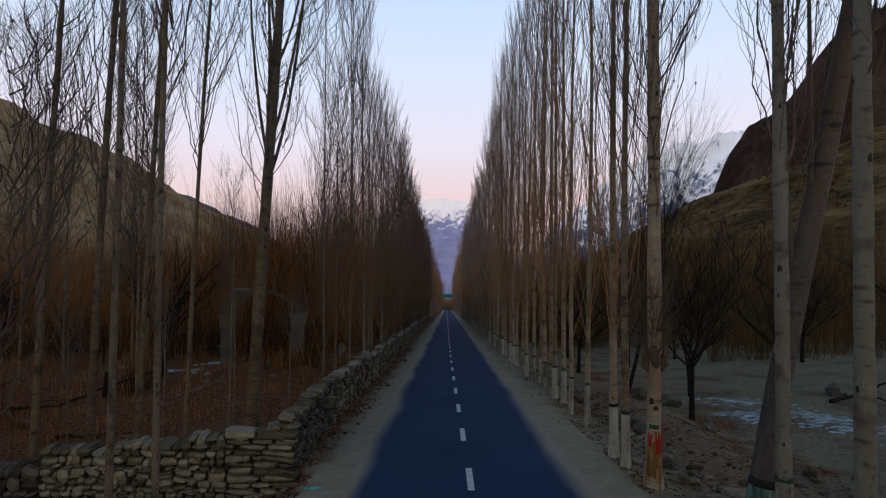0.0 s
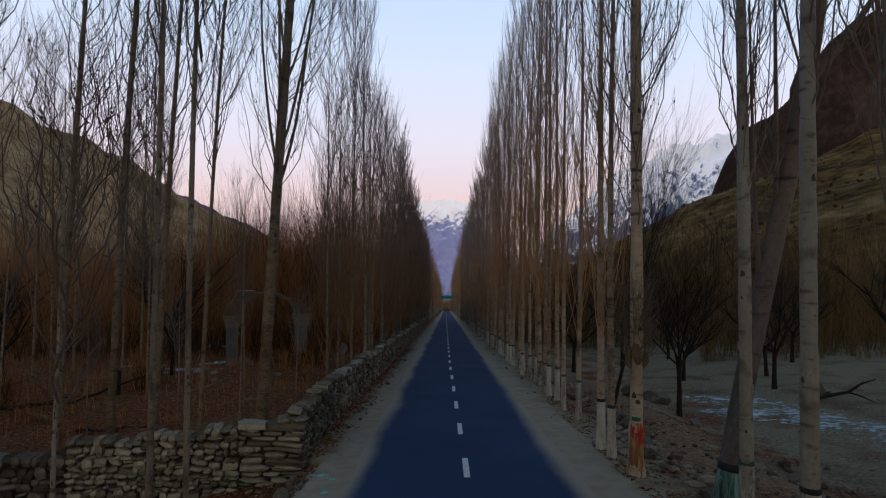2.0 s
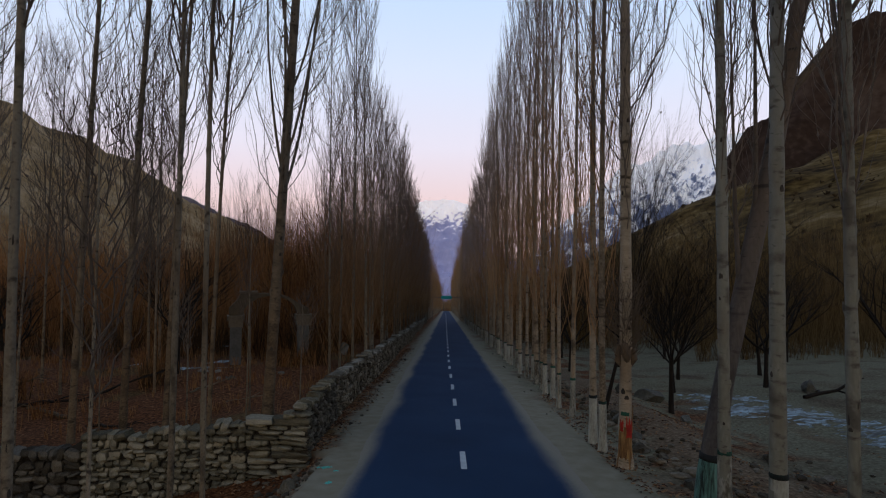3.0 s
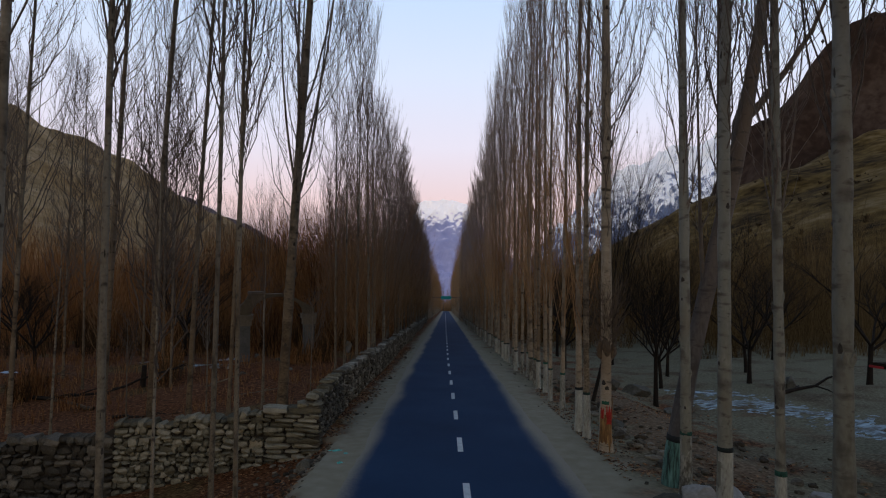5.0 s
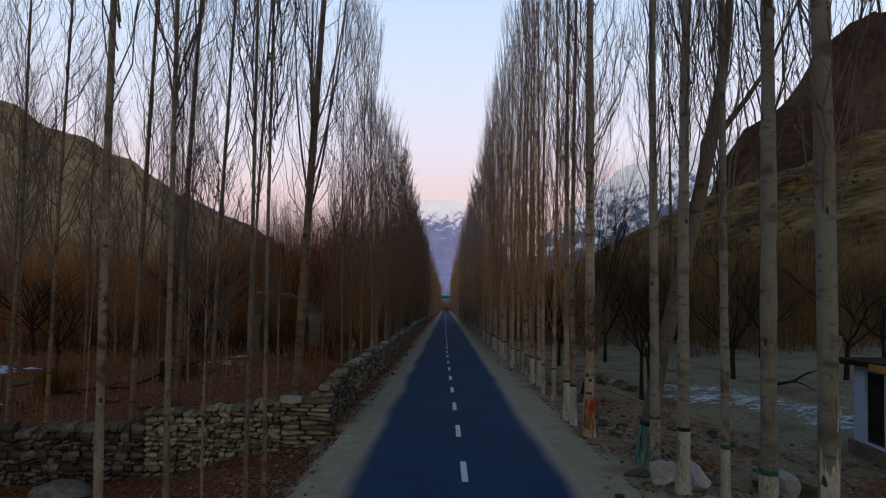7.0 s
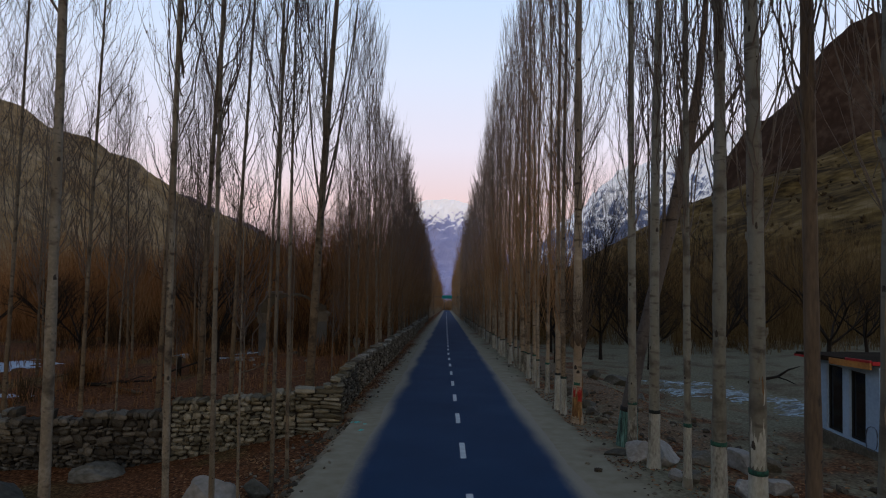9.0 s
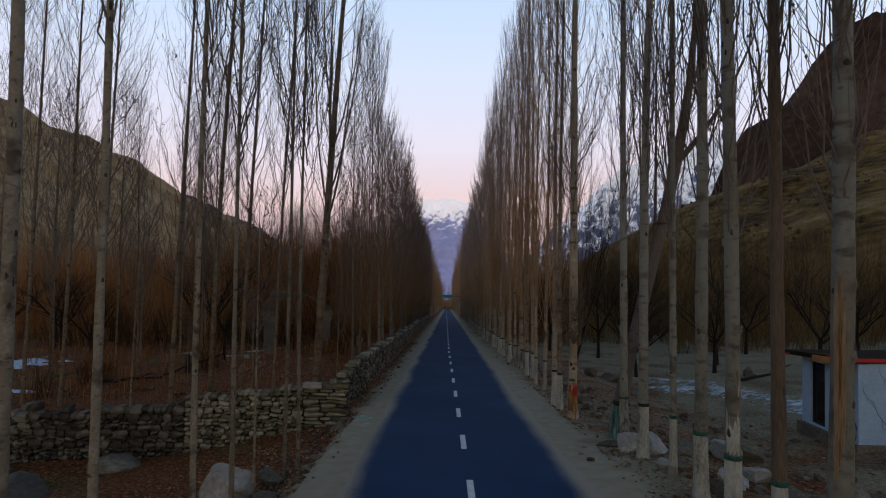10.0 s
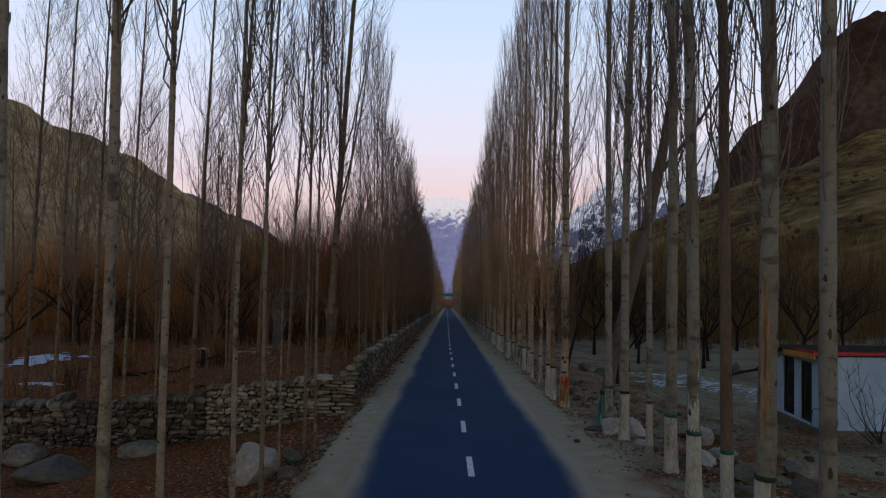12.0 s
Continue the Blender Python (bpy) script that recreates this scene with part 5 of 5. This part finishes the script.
def pebbles(name, label, seed, count, area, size):
    rng = random.Random(seed)
    out = ([], [])
    for _ in range(count):
        x, y = area(rng)
        s = rng.uniform(*size) * rng.choice((0.5, 0.6, 1.0))
        vs, fs = STONE_DATA[rng.randrange(10)]
        m = Matrix.Translation((x, y, ground_z(x, y) + s * 0.12)) @ Euler((rng.uniform(-.3, .3), rng.uniform(-.3, .3), rng.uniform(0, 6.3))).to_matrix().to_4x4() @ Matrix.Diagonal((s, s * rng.uniform(0.6, 1), s * rng.uniform(0.35, 0.7), 1))
        o = len(out[0])
        out[0].extend(tuple(m @ Vector(v)) for v in vs)
        out[1].extend(tuple(j + o for j in f) for f in fs)
    return tagged(mesh_object(name, *out, STONE_STUFF), label, "stones", kind="stuff")


pebbles("roadside_stones", "loose stones along the dusty verge", 31, 230, lambda r: (r.choice((r.uniform(-3.7, -2.9), r.uniform(3.9, 6.6))), r.uniform(-8, 60)), (0.05, 0.22))
pebbles("bank_stones", "loose stones on the bank below the road", 32, 500, lambda r: (-3.3 - abs(r.gauss(0, 1.1)), r.uniform(-6, 14.5)), (0.05, 0.22))
pebbles("rubble_field", "scattered rubble between the trees", 33, 420, lambda r: (6 + abs(r.gauss(0, 3.0)), r.uniform(-3, 16)), (0.07, 0.34))

pebbles("rubble_row", "grey rubble stones heaped behind the row of poplars", 34, 130, lambda r: (5.75 + abs(r.gauss(0, 0.45)), r.uniform(11.5, 40)), (0.16, 0.55))

# ---------------------------------------------------------------- snow patches
def snow_patch(x, y, sx, sy, seed, turn=0.0, mat=SNOW, ragged=1.0):
    n = 56
    verts, faces = [], []
    for j in range(n):
        for i in range(n):
            u, v = (i / (n - 1) - 0.5) * 2, (j / (n - 1) - 0.5) * 2
            px, py = u * sx, v * sy
            wx, wy = x + px * math.cos(turn) - py * math.sin(turn), y + px * math.sin(turn) + py * math.cos(turn)
            edge = 0.55 - math.sqrt(u * u + v * v) + 0.5 * noise.noise((wx * 0.55, wy * 0.55, seed)) + ragged * (0.8 * noise.noise((wx * 1.6, wy * 4.2, seed)) + 0.9 * noise.noise((wx * 3.1, wy * 7.5, seed)))
            gz = ground_z(wx, wy)
            verts.append((wx, wy, gz + max(-0.15, min(0.03, edge * 0.14))))
    for j in range(n - 1):
        for i in range(n - 1):
            faces.append((j * n + i, j * n + i + 1, (j + 1) * n + i + 1, (j + 1) * n + i))
    return tagged(mesh_object("snow_patch", verts, faces, mat, None, True), "thin patch of old snow on the bare ground", "snow", "snow patches", "structure")


for i, (x, y, sx, sy, t) in enumerate([(14.8, 28, 2.6, 1.8, 0), (16.0, 23.6, 2.4, 3.6, 0.05), (16.4, 19.0, 1.5, 2.8, 0), (13.2, 24.5, 1.6, 1.6, 0)]):
    snow_patch(x, y, sx, sy, 3.0 * i, t)
for i, (x, y, sx, sy, t) in enumerate([(-26.6, 27.6, 3.2, 3.6, 0), (-21.3, 19.6, 2.4, 0.7, 0.05), (-21.9, 51.5, 2.8, 2.2, 0), (-14.6, 31.4, 2.4, 0.6, 0), (-18.2, 33, 1.6, 0.8, 0), (-14.6, 34.8, 1.0, 0.9, 0)]):
    snow_patch(x, y, sx, sy, 3.0 * i + 20, t, DRIFT if i < 2 else SNOW, 0.3 if i < 2 else 0.8)

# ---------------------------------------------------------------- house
# white plaster, dimmed and tinted blue: dusk shade put into its colour
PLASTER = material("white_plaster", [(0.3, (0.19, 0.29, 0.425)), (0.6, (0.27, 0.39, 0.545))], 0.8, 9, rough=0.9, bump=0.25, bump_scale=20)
EAVE = material("ochre_fascia", [(0.3, (0.22, 0.10, 0.03)), (0.6, (0.42, 0.21, 0.06))], 1.5, 12, bump=0.3)
ROOF = material("mud_roof", [(0.3, (0.010, 0.008, 0.005)), (0.7, (0.03, 0.022, 0.015))], 1, 9, rough=1.0, bump=0.8, spec=0.03)
TRIM = material("red_trim", [(0.3, (0.17, 0.012, 0.015)), (0.6, (0.36, 0.022, 0.026))], 2, 14, bump=0.1)
DARK_METAL = material("dark_window_frame", [(0.3, (0.05, 0.05, 0.055)), (0.7, (0.09, 0.09, 0.1))], 3, 20, bump=0.1)
GLASS = bpy.data.materials.new("dark_pane")
GLASS.use_nodes = True
gb = GLASS.node_tree.nodes["Principled BSDF"]
gb.inputs["Base Color"].default_value, gb.inputs["Roughness"].default_value = (0.006, 0.007, 0.009, 1), 0.08


def box(x0, x1, y0, y1, z0, z1, bevel=0.01):
    bm = bmesh.new()
    bmesh.ops.create_cube(bm, size=1, matrix=Matrix.Translation(((x0 + x1) / 2, (y0 + y1) / 2, (z0 + z1) / 2)) @ Matrix.Diagonal((x1 - x0, y1 - y0, z1 - z0, 1)))
    if bevel:
        bmesh.ops.bevel(bm, geom=bm.edges, offset=bevel, segments=1)
    return bm


house = new("house")
HY0, HY1, HX1, WH = 0.0, 2.85, 6.5, 2.66
GAPS = [(0.57, 1.30), (1.60, 2.38)]
SILL, HEAD = 0.13, 2.32
part("plinth", box(-0.14, HX1, -0.12, HY1 + 0.1, -0.9, 0.06), BOULDER, house, "low grey stone plinth")
FALL = 0.068


def eave(y):
    return WH - FALL * y - 0.012


segs = [(a, b, 0.06, eave(b)) for a, b in ((HY0, GAPS[0][0]), (GAPS[0][1], GAPS[1][0]), (GAPS[1][1], HY1))]
for a, b in GAPS:
    segs += [(a, b, 0.06, SILL), (a, b, HEAD, eave(b))]
bm = bmesh.new()
for a, b, z0, z1 in segs:
    bmesh.ops.create_cube(bm, size=1, matrix=Matrix.Translation((0.14, (a + b) / 2, (z0 + z1) / 2)) @ Matrix.Diagonal((0.28, b - a, z1 - z0, 1)))
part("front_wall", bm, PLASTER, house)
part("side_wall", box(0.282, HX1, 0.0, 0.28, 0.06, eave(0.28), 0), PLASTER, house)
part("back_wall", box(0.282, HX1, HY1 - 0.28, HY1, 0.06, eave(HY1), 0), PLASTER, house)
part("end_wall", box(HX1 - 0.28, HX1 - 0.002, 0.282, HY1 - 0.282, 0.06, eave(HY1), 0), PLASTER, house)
roof_parts = [
    part("roof", box(-0.30, HX1 + 0.1, -0.10, HY1 + 0.75, WH + 0.004, WH + 0.13), ROOF, house, "flat earth roof"),
    part("fascia", box(-0.35, -0.302, -0.10, 1.75, WH - 0.11, WH + 0.09), EAVE, house, "ochre wooden fascia board"),
    part("fascia", box(-0.35, -0.302, 1.753, HY1 + 0.75, WH - 0.02, WH + 0.09), ROOF, house, "dark weathered roof edge"),
    part("red_edge", box(-0.37, -0.302, -0.12, 0.95, WH + 0.093, WH + 0.17), TRIM, house, "red painted roof edge"),
    part("red_edge", box(-0.375, -0.352, HY1 + 0.2, HY1 + 0.75, WH - 0.02, WH + 0.05), TRIM, house, "red painted roof edge"),
    part("red_edge", box(-0.30, HX1 + 0.1, -0.15, -0.102, WH + 0.03, WH + 0.14), TRIM, house, "red painted roof edge"),
]
for ob in roof_parts:
    ob.matrix_basis = Matrix.Translation((0, 0, WH)) @ Euler((-FALL, 0, 0)).to_matrix().to_4x4() @ Matrix.Translation((0, 0, -WH))
for a, b in GAPS:
    w = tagged(new("window"), "tall dark window")
    w.parent = house
    f = bmesh.new()
    for y0, y1, z0, z1 in ((a, a + 0.05, SILL, HEAD), (b - 0.05, b, SILL, HEAD), (a + 0.05, b - 0.05, SILL, SILL + 0.07), (a + 0.05, b - 0.05, HEAD - 0.07, HEAD)):
        bmesh.ops.create_cube(f, size=1, matrix=Matrix.Translation((0.12, (y0 + y1) / 2, (z0 + z1) / 2)) @ Matrix.Diagonal((0.07, y1 - y0, z1 - z0, 1)))
    part("window_frame", f, BLACK, w)
    part("pane", box(0.115, 0.125, a + 0.05, b - 0.05, SILL + 0.07, HEAD - 0.07, 0), GLASS, w)
HOUSE_Z = -SLOPE * 10.05 - 0.18
house.matrix_basis = Matrix.Translation((13.2, 10.05, HOUSE_Z))
tagged(house, "small white plastered house with flat roof and red edge", "house")

coil = ([], [])
ring = [(0.33 * math.cos(i * 0.35), 0.02 * math.sin(i), 0.36 * math.sin(i * 0.35)) for i in range(45)]
tube(coil, ring, [0.009] * len(ring), 6)
HOSE = material("blue_hose", [(0.3, (0.03, 0.045, 0.07)), (0.7, (0.06, 0.085, 0.13))], 3, 20, bump=0)
hose = mesh_object("hose_coil", *coil, HOSE, None, True)
hose.matrix_basis = Matrix.Translation((13.1, 10.25, HOUSE_Z + 0.42)) @ Euler((0.1, 0, 1.4)).to_matrix().to_4x4()
tagged(hose, "coiled dark blue hose leaning on the house wall", "hose")

# bare shrub before the house wall
sh = ([], [])
rg = random.Random(44)
for _ in range(8):
    a = rg.uniform(0, 6.3)
    b = upswept(rg, (rg.uniform(-.2, .2), rg.uniform(-.2, .2), -0.1), a, rg.uniform(0.5, 1.3), rg.uniform(1.4, 3.2), 6, 0.9, 0.1)
    tube(sh, b, [0.022, 0.018, 0.014, 0.01, 0.007, 0.003], 4)
    for _k in range(6):
        ln = rg.uniform(0.3, 0.9)
        tube(sh, upswept(rg, lerp_on(b, rg.uniform(0.2, 0.95)), rg.uniform(0, 6.3), ln * 0.5, ln, 4, 0.8), [0.008, 0.006, 0.004, 0.002], 3)
shrub = mesh_object("bare_shrub", *sh, BARK_DARK, None, True)
shrub.matrix_basis = Matrix.Translation((14.4, 9.0, ground_z(14.4, 9.0)))
tagged(shrub, "bare dark shrub in front of the white house wall", "shrub")

# fallen branch on the orchard floor
fb = ([], [])
main = [(0, 0, 0.1), (0.9, 0.2, 0.25), (1.8, 0.1, 0.45), (2.6, 0.3, 0.85), (3.4, 0.4, 1.05)]
tube(fb, main, [0.11, 0.10, 0.08, 0.06, 0.02], 8)
tube(fb, [main[2], (2.1, -0.5, 0.35), (2.5, -1.0, 0.1)], [0.05, 0.04, 0.02], 6)
tube(fb, [main[1], (1.3, 0.8, 0.3), (1.5, 1.4, 0.1)], [0.05, 0.04, 0.02], 6)
fallen = mesh_object("fallen_branch", *fb, BARK_DARK, None, True)
fallen.matrix_basis = Matrix.Translation((18.8, 28.0, ground_z(18.8, 28.0)))
tagged(fallen, "crooked dark fallen branch on the orchard floor", "branch")

# ---------------------------------------------------------------- gateway on the terrace
PILLAR = material("grey_masonry", [(0.3, (0.044, 0.047, 0.046)), (0.6, (0.09, 0.096, 0.095))], 1.5, 10, bump=0.5)
ARCH = material("dark_masonry", [(0.3, (0.034, 0.027, 0.017)), (0.6, (0.085, 0.070, 0.046))], 1.5, 10, bump=0.5)
CAP = material("pale_capstone", [(0.3, (0.06, 0.052, 0.038)), (0.6, (0.125, 0.112, 0.085))], 1.5, 10, bump=0.5)
# two pillars carry a round arch with a flat coping
gateway = new("gateway")
span, spring, rad = 4.05, 2.9, 1.62
for x in (0.0, span):
    part("pillar", box(x - 0.34, x + 0.34, -0.34, 0.34, -0.5, 2.2, 0.03), PILLAR, gateway, "square grey masonry pillar")
    bm = box(x - 0.42, x + 0.42, -0.40, 0.40, 2.204, 2.6, 0.03)
    bmesh.ops.create_cube(bm, size=1, matrix=Matrix.Translation((x, 0, 2.75)) @ Matrix.Diagonal((1.02, 0.92, 0.29, 1)))
    part("capital", bm, CAP, gateway, "pale stepped capital")
mid = span / 2
profile = [(-0.42, spring), (-0.42, spring + 0.45), (-0.05, spring + 0.85), (0.25, spring + 1.34), (mid + 0.3, spring + 1.34), (mid + 0.6, spring + 1.26), (mid + 1.0, spring + 1.12), (mid + 1.5, spring + 0.85), (span - 0.1, spring + 0.6), (span + 0.3, spring + 0.4), (span + 0.36, spring)]
profile += [(mid + rad * math.cos(math.pi * k / 20), spring + 0.72 * rad * math.sin(math.pi * k / 20)) for k in range(21)]
bm = bmesh.new()
fa = bm.faces.new([bm.verts.new((x, -0.3, z + 0.004)) for x, z in profile])
ex = bmesh.ops.extrude_face_region(bm, geom=[fa])
bmesh.ops.translate(bm, vec=(0, 0.6, 0), verts=[v for v in ex["geom"] if isinstance(v, bmesh.types.BMVert)])
bmesh.ops.triangulate(bm, faces=bm.faces)
bmesh.ops.recalc_face_normals(bm, faces=bm.faces)
part("arch", bm, ARCH, gateway, "dark olive masonry arch")
part("coping", box(0.15, 1.25, -0.36, 0.36, spring + 1.348, spring + 1.49, 0.03), CAP, gateway, "pale broken piece of flat coping")
gateway.matrix_basis = Matrix.Translation((-12.9, 33.1, ground_z(-12.9, 33.1) + 0.1)) @ Euler((0, 0, math.atan2(1.4, 3.8))).to_matrix().to_4x4()
tagged(gateway, "ruined masonry gateway with two pillars and a round arch", "gateway")

# debris on the terrace floor
for i, (x, y, sx, sy, sz) in enumerate([(-13.1, 36.3, 0.5, 0.4, 0.4), (-12.4, 29.2, 0.45, 0.4, 0.3), (-10.6, 26.2, 0.9, 0.6, 0.28), (-13.4, 29.6, 0.8, 0.4, 0.3), (-15.2, 29.9, 1.3, 0.5, 0.35), (-11.6, 27.4, 0.4, 0.4, 0.25), (-9.9, 30.5, 0.6, 0.4, 0.3), (-17.4, 31.0, 0.9, 0.5, 0.4), (-8.3, 27.0, 0.5, 0.4, 0.25)]):
    boulder(x, y, (sx, sy, sz), 60 + i, "pale broken stone lying among dead leaves on the terrace", 0.3, "terrace stones", i * 0.9, BOULDER_PALE if i % 2 else BOULDER)
boulder(-6.95, 37.5, (0.7, 0.6, 1.2), 75, "upright grey stone block behind the wall", 0.25, "terrace stones", 0.4, BOULDER)
boulder(8.6, 25.5, (1.0, 0.8, 0.8), 76, "dark rounded boulder on top of the earth bank", 0.2, "orchard boulders", 0.7, BOULDER)


def dead_wood(x, y, length, r, turn, rise, seed, label):
    """A fallen limb with a few broken side branches."""
    rng = random.Random(seed)
    st = ([], [])
    pts = [(length * k / 6, rng.uniform(-.08, .08) * length, r + rise * length * k / 6 + rng.uniform(-.01, .01) * length) for k in range(7)]
    tube(st, pts, [r * (1 - 0.1 * k) for k in range(7)], 7)
    for _ in range(4):
        q = lerp_on(pts, rng.uniform(0.3, 0.95))
        d = rng.choice((-1, 1))
        tube(st, [q, (q[0] + 0.2 * length, q[1] + d * 0.08 * length, q[2] + 0.06 * length), (q[0] + 0.32 * length, q[1] + d * 0.2 * length, q[2] + rng.uniform(-.02, .12) * length)], [r * 0.4, r * 0.3, r * 0.12], 5)
    ob = mesh_object("fallen_branch", *st, BARK_LEFT if seed % 2 else BARK_DARK, None, True)
    ob.matrix_basis = Matrix.Translation((x, y, ground_z(x, y) - 0.03)) @ Euler((0, 0, turn)).to_matrix().to_4x4()
    return tagged(ob, label, "branch", "fallen branches")


for i, (x, y, ln, r, turn, rise) in enumerate([(-16.0, 24.0, 3.2, 0.07, 0.5, 0.32), (-14.5, 20.0, 2.6, 0.09, 2.7, 0.02), (-18.5, 21.5, 3.4, 0.10, 0.2, 0.03), (-11.0, 22.5, 2.2, 0.05, 1.2, 0.05), (-12.6, 18.4, 2.4, 0.06, -0.3, 0.08), (-21.5, 23.0, 3.0, 0.08, 0.9, 0.1), (-17.6, 18.2, 2.2, 0.07, 2.2, 0.05), (-8.6, 20.6, 1.7, 0.04, 0.4, 0.12)]):
    dead_wood(x, y, ln, r, turn, rise, 300 + i, "dead fallen branch on the leafy terrace floor")
stump = ([], [])
tube(stump, [(0, 0, -0.2), (0, 0, 0.1), (0.03, 0.02, 0.6), (0.06, 0.0, 1.05), (0.07, 0, 1.07)], [0.17, 0.14, 0.12, 0.11, 0.04], 9)
st_ob = mesh_object("stump", *stump, BARK_DARK, None, True)
st_ob.matrix_basis = Matrix.Translation((-15.1, 25.0, ground_z(-15.1, 25.0)))
tagged(st_ob, "short dark broken stump on the terrace", "stump")

# ---------------------------------------------------------------- far end of the road, litter
SIGN = material("teal_sign_paint", [(0.3, (0.01, 0.20, 0.20)), (0.6, (0.02, 0.34, 0.32))], 1, 8, bump=0)
sign = new("road_sign")
part("board", box(-1.6, 1.6, -0.08, 0.08, 6.35, 7.35, 0.03), SIGN, sign, "teal board")
part("beam", box(-4.2, 4.2, 0.084, 0.25, 6.8, 6.95, 0.02), DARK_METAL, sign)
part("post", box(-4.35, -4.204, 0.08, 0.26, -0.5, 7.1, 0.02), DARK_METAL, sign)
part("post", box(4.204, 4.35, 0.08, 0.26, -0.5, 7.1, 0.02), DARK_METAL, sign)
sign.matrix_basis = Matrix.Translation((0.1, 170, -SLOPE * 170))
tagged(sign, "teal board on a thin gantry over the road", "sign")

LITTER = material("teal_plastic", [(0.3, (0.03, 0.22, 0.20)), (0.6, (0.08, 0.42, 0.36))], 3, 20, rough=0.5, bump=0.2)
rg = random.Random(12)
for i in range(5):
    bm = bmesh.new()
    bmesh.ops.create_grid(bm, x_segments=6, y_segments=6, size=0.5)
    o = rg.uniform(0, 40)
    for v in bm.verts:
        v.co.z = 0.22 * noise.noise((v.co.x * 4 + o, v.co.y * 4, 0)) + 0.12
    bmesh.ops.solidify(bm, geom=bm.faces, thickness=0.006)
    me = bpy.data.meshes.new("plastic_scrap")
    bm.to_mesh(me)
    bm.free()
    me.materials.append(LITTER)
    ob = new("plastic_scrap", me)
    x, y, s = -2.75 + rg.uniform(-.5, .35), 12.4 + rg.uniform(-1.0, .9), rg.uniform(0.10, 0.26)
    ob.matrix_basis = Matrix.Translation((x, y, ground_z(x, y) - 0.01)) @ Euler((0, 0, rg.uniform(0, 6))).to_matrix().to_4x4() @ Matrix.Diagonal((s, s * 0.7, s, 1))
    tagged(ob, "crumpled scrap of teal plastic on the verge", "litter", "plastic scraps")

# ---------------------------------------------------------------- dead leaves and thin saplings
LEAF = material("dead_leaf", [(0.25, (0.03, 0.012, 0.005)), (0.5, (0.11, 0.045, 0.016)), (0.75, (0.24, 0.13, 0.055))], 0.5, 6, bump=0, island=0.7)


def dead_leaves(name, label, seed, count, area):
    """Small curled leaves, each folded along its middle."""
    rng = random.Random(seed)
    vs, fs = [], []
    while count:
        x, y = area(rng)
        if noise.noise((x * 0.5, y * 0.5, 11)) + rng.uniform(-.35, .35) < 0:
            continue
        count -= 1
        a, ln = rng.uniform(0, 6.3), rng.uniform(0.035, 0.085)
        z = ground_z(x, y) + 0.012
        c, d = math.cos(a), math.sin(a)
        w = ln * rng.uniform(0.3, 0.5)
        o = len(vs)
        vs += [(x - c * ln, y - d * ln, z), (x + c * ln, y + d * ln, z + rng.uniform(0, 0.02)), (x - d * w, y + c * w, z + rng.uniform(0.01, 0.035)), (x + d * w, y - c * w, z + rng.uniform(0.01, 0.035))]
        fs += [(o, o + 1, o + 2), (o + 1, o, o + 3)]
    return tagged(mesh_object(name, vs, fs, LEAF), label, "leaves", kind="stuff")


dead_leaves("bank_leaves", "reddish-brown dead leaves on the bank", 51, 5000, lambda r: (-3.5 - abs(r.gauss(0, 2.6)), r.uniform(-5, 15)))
dead_leaves("wall_foot_leaves", "dead leaves drifted against the stone wall", 52, 2500, lambda r: (-3.95 + abs(r.gauss(0, 0.35)), r.uniform(15, 55)))
dead_leaves("orchard_leaves", "dead leaves among the roadside rubble", 53, 6000, lambda r: (4.5 + abs(r.gauss(0, 3.2)), r.uniform(-4, 26)))
for x, y, d, h in ((-6.35, 16.5, 0.05, 7.5), (-4.85, 17.4, 0.05, 8.0), (-8.6, 17.2, 0.06, 9.0), (-11.4, 17.0, 0.05, 8.0), (-6.9, 18.4, 0.07, 10.0)):
    plant(thin, x, y, d, h, crown=0.7, label="thin bare sapling behind the stone wall", group="saplings")
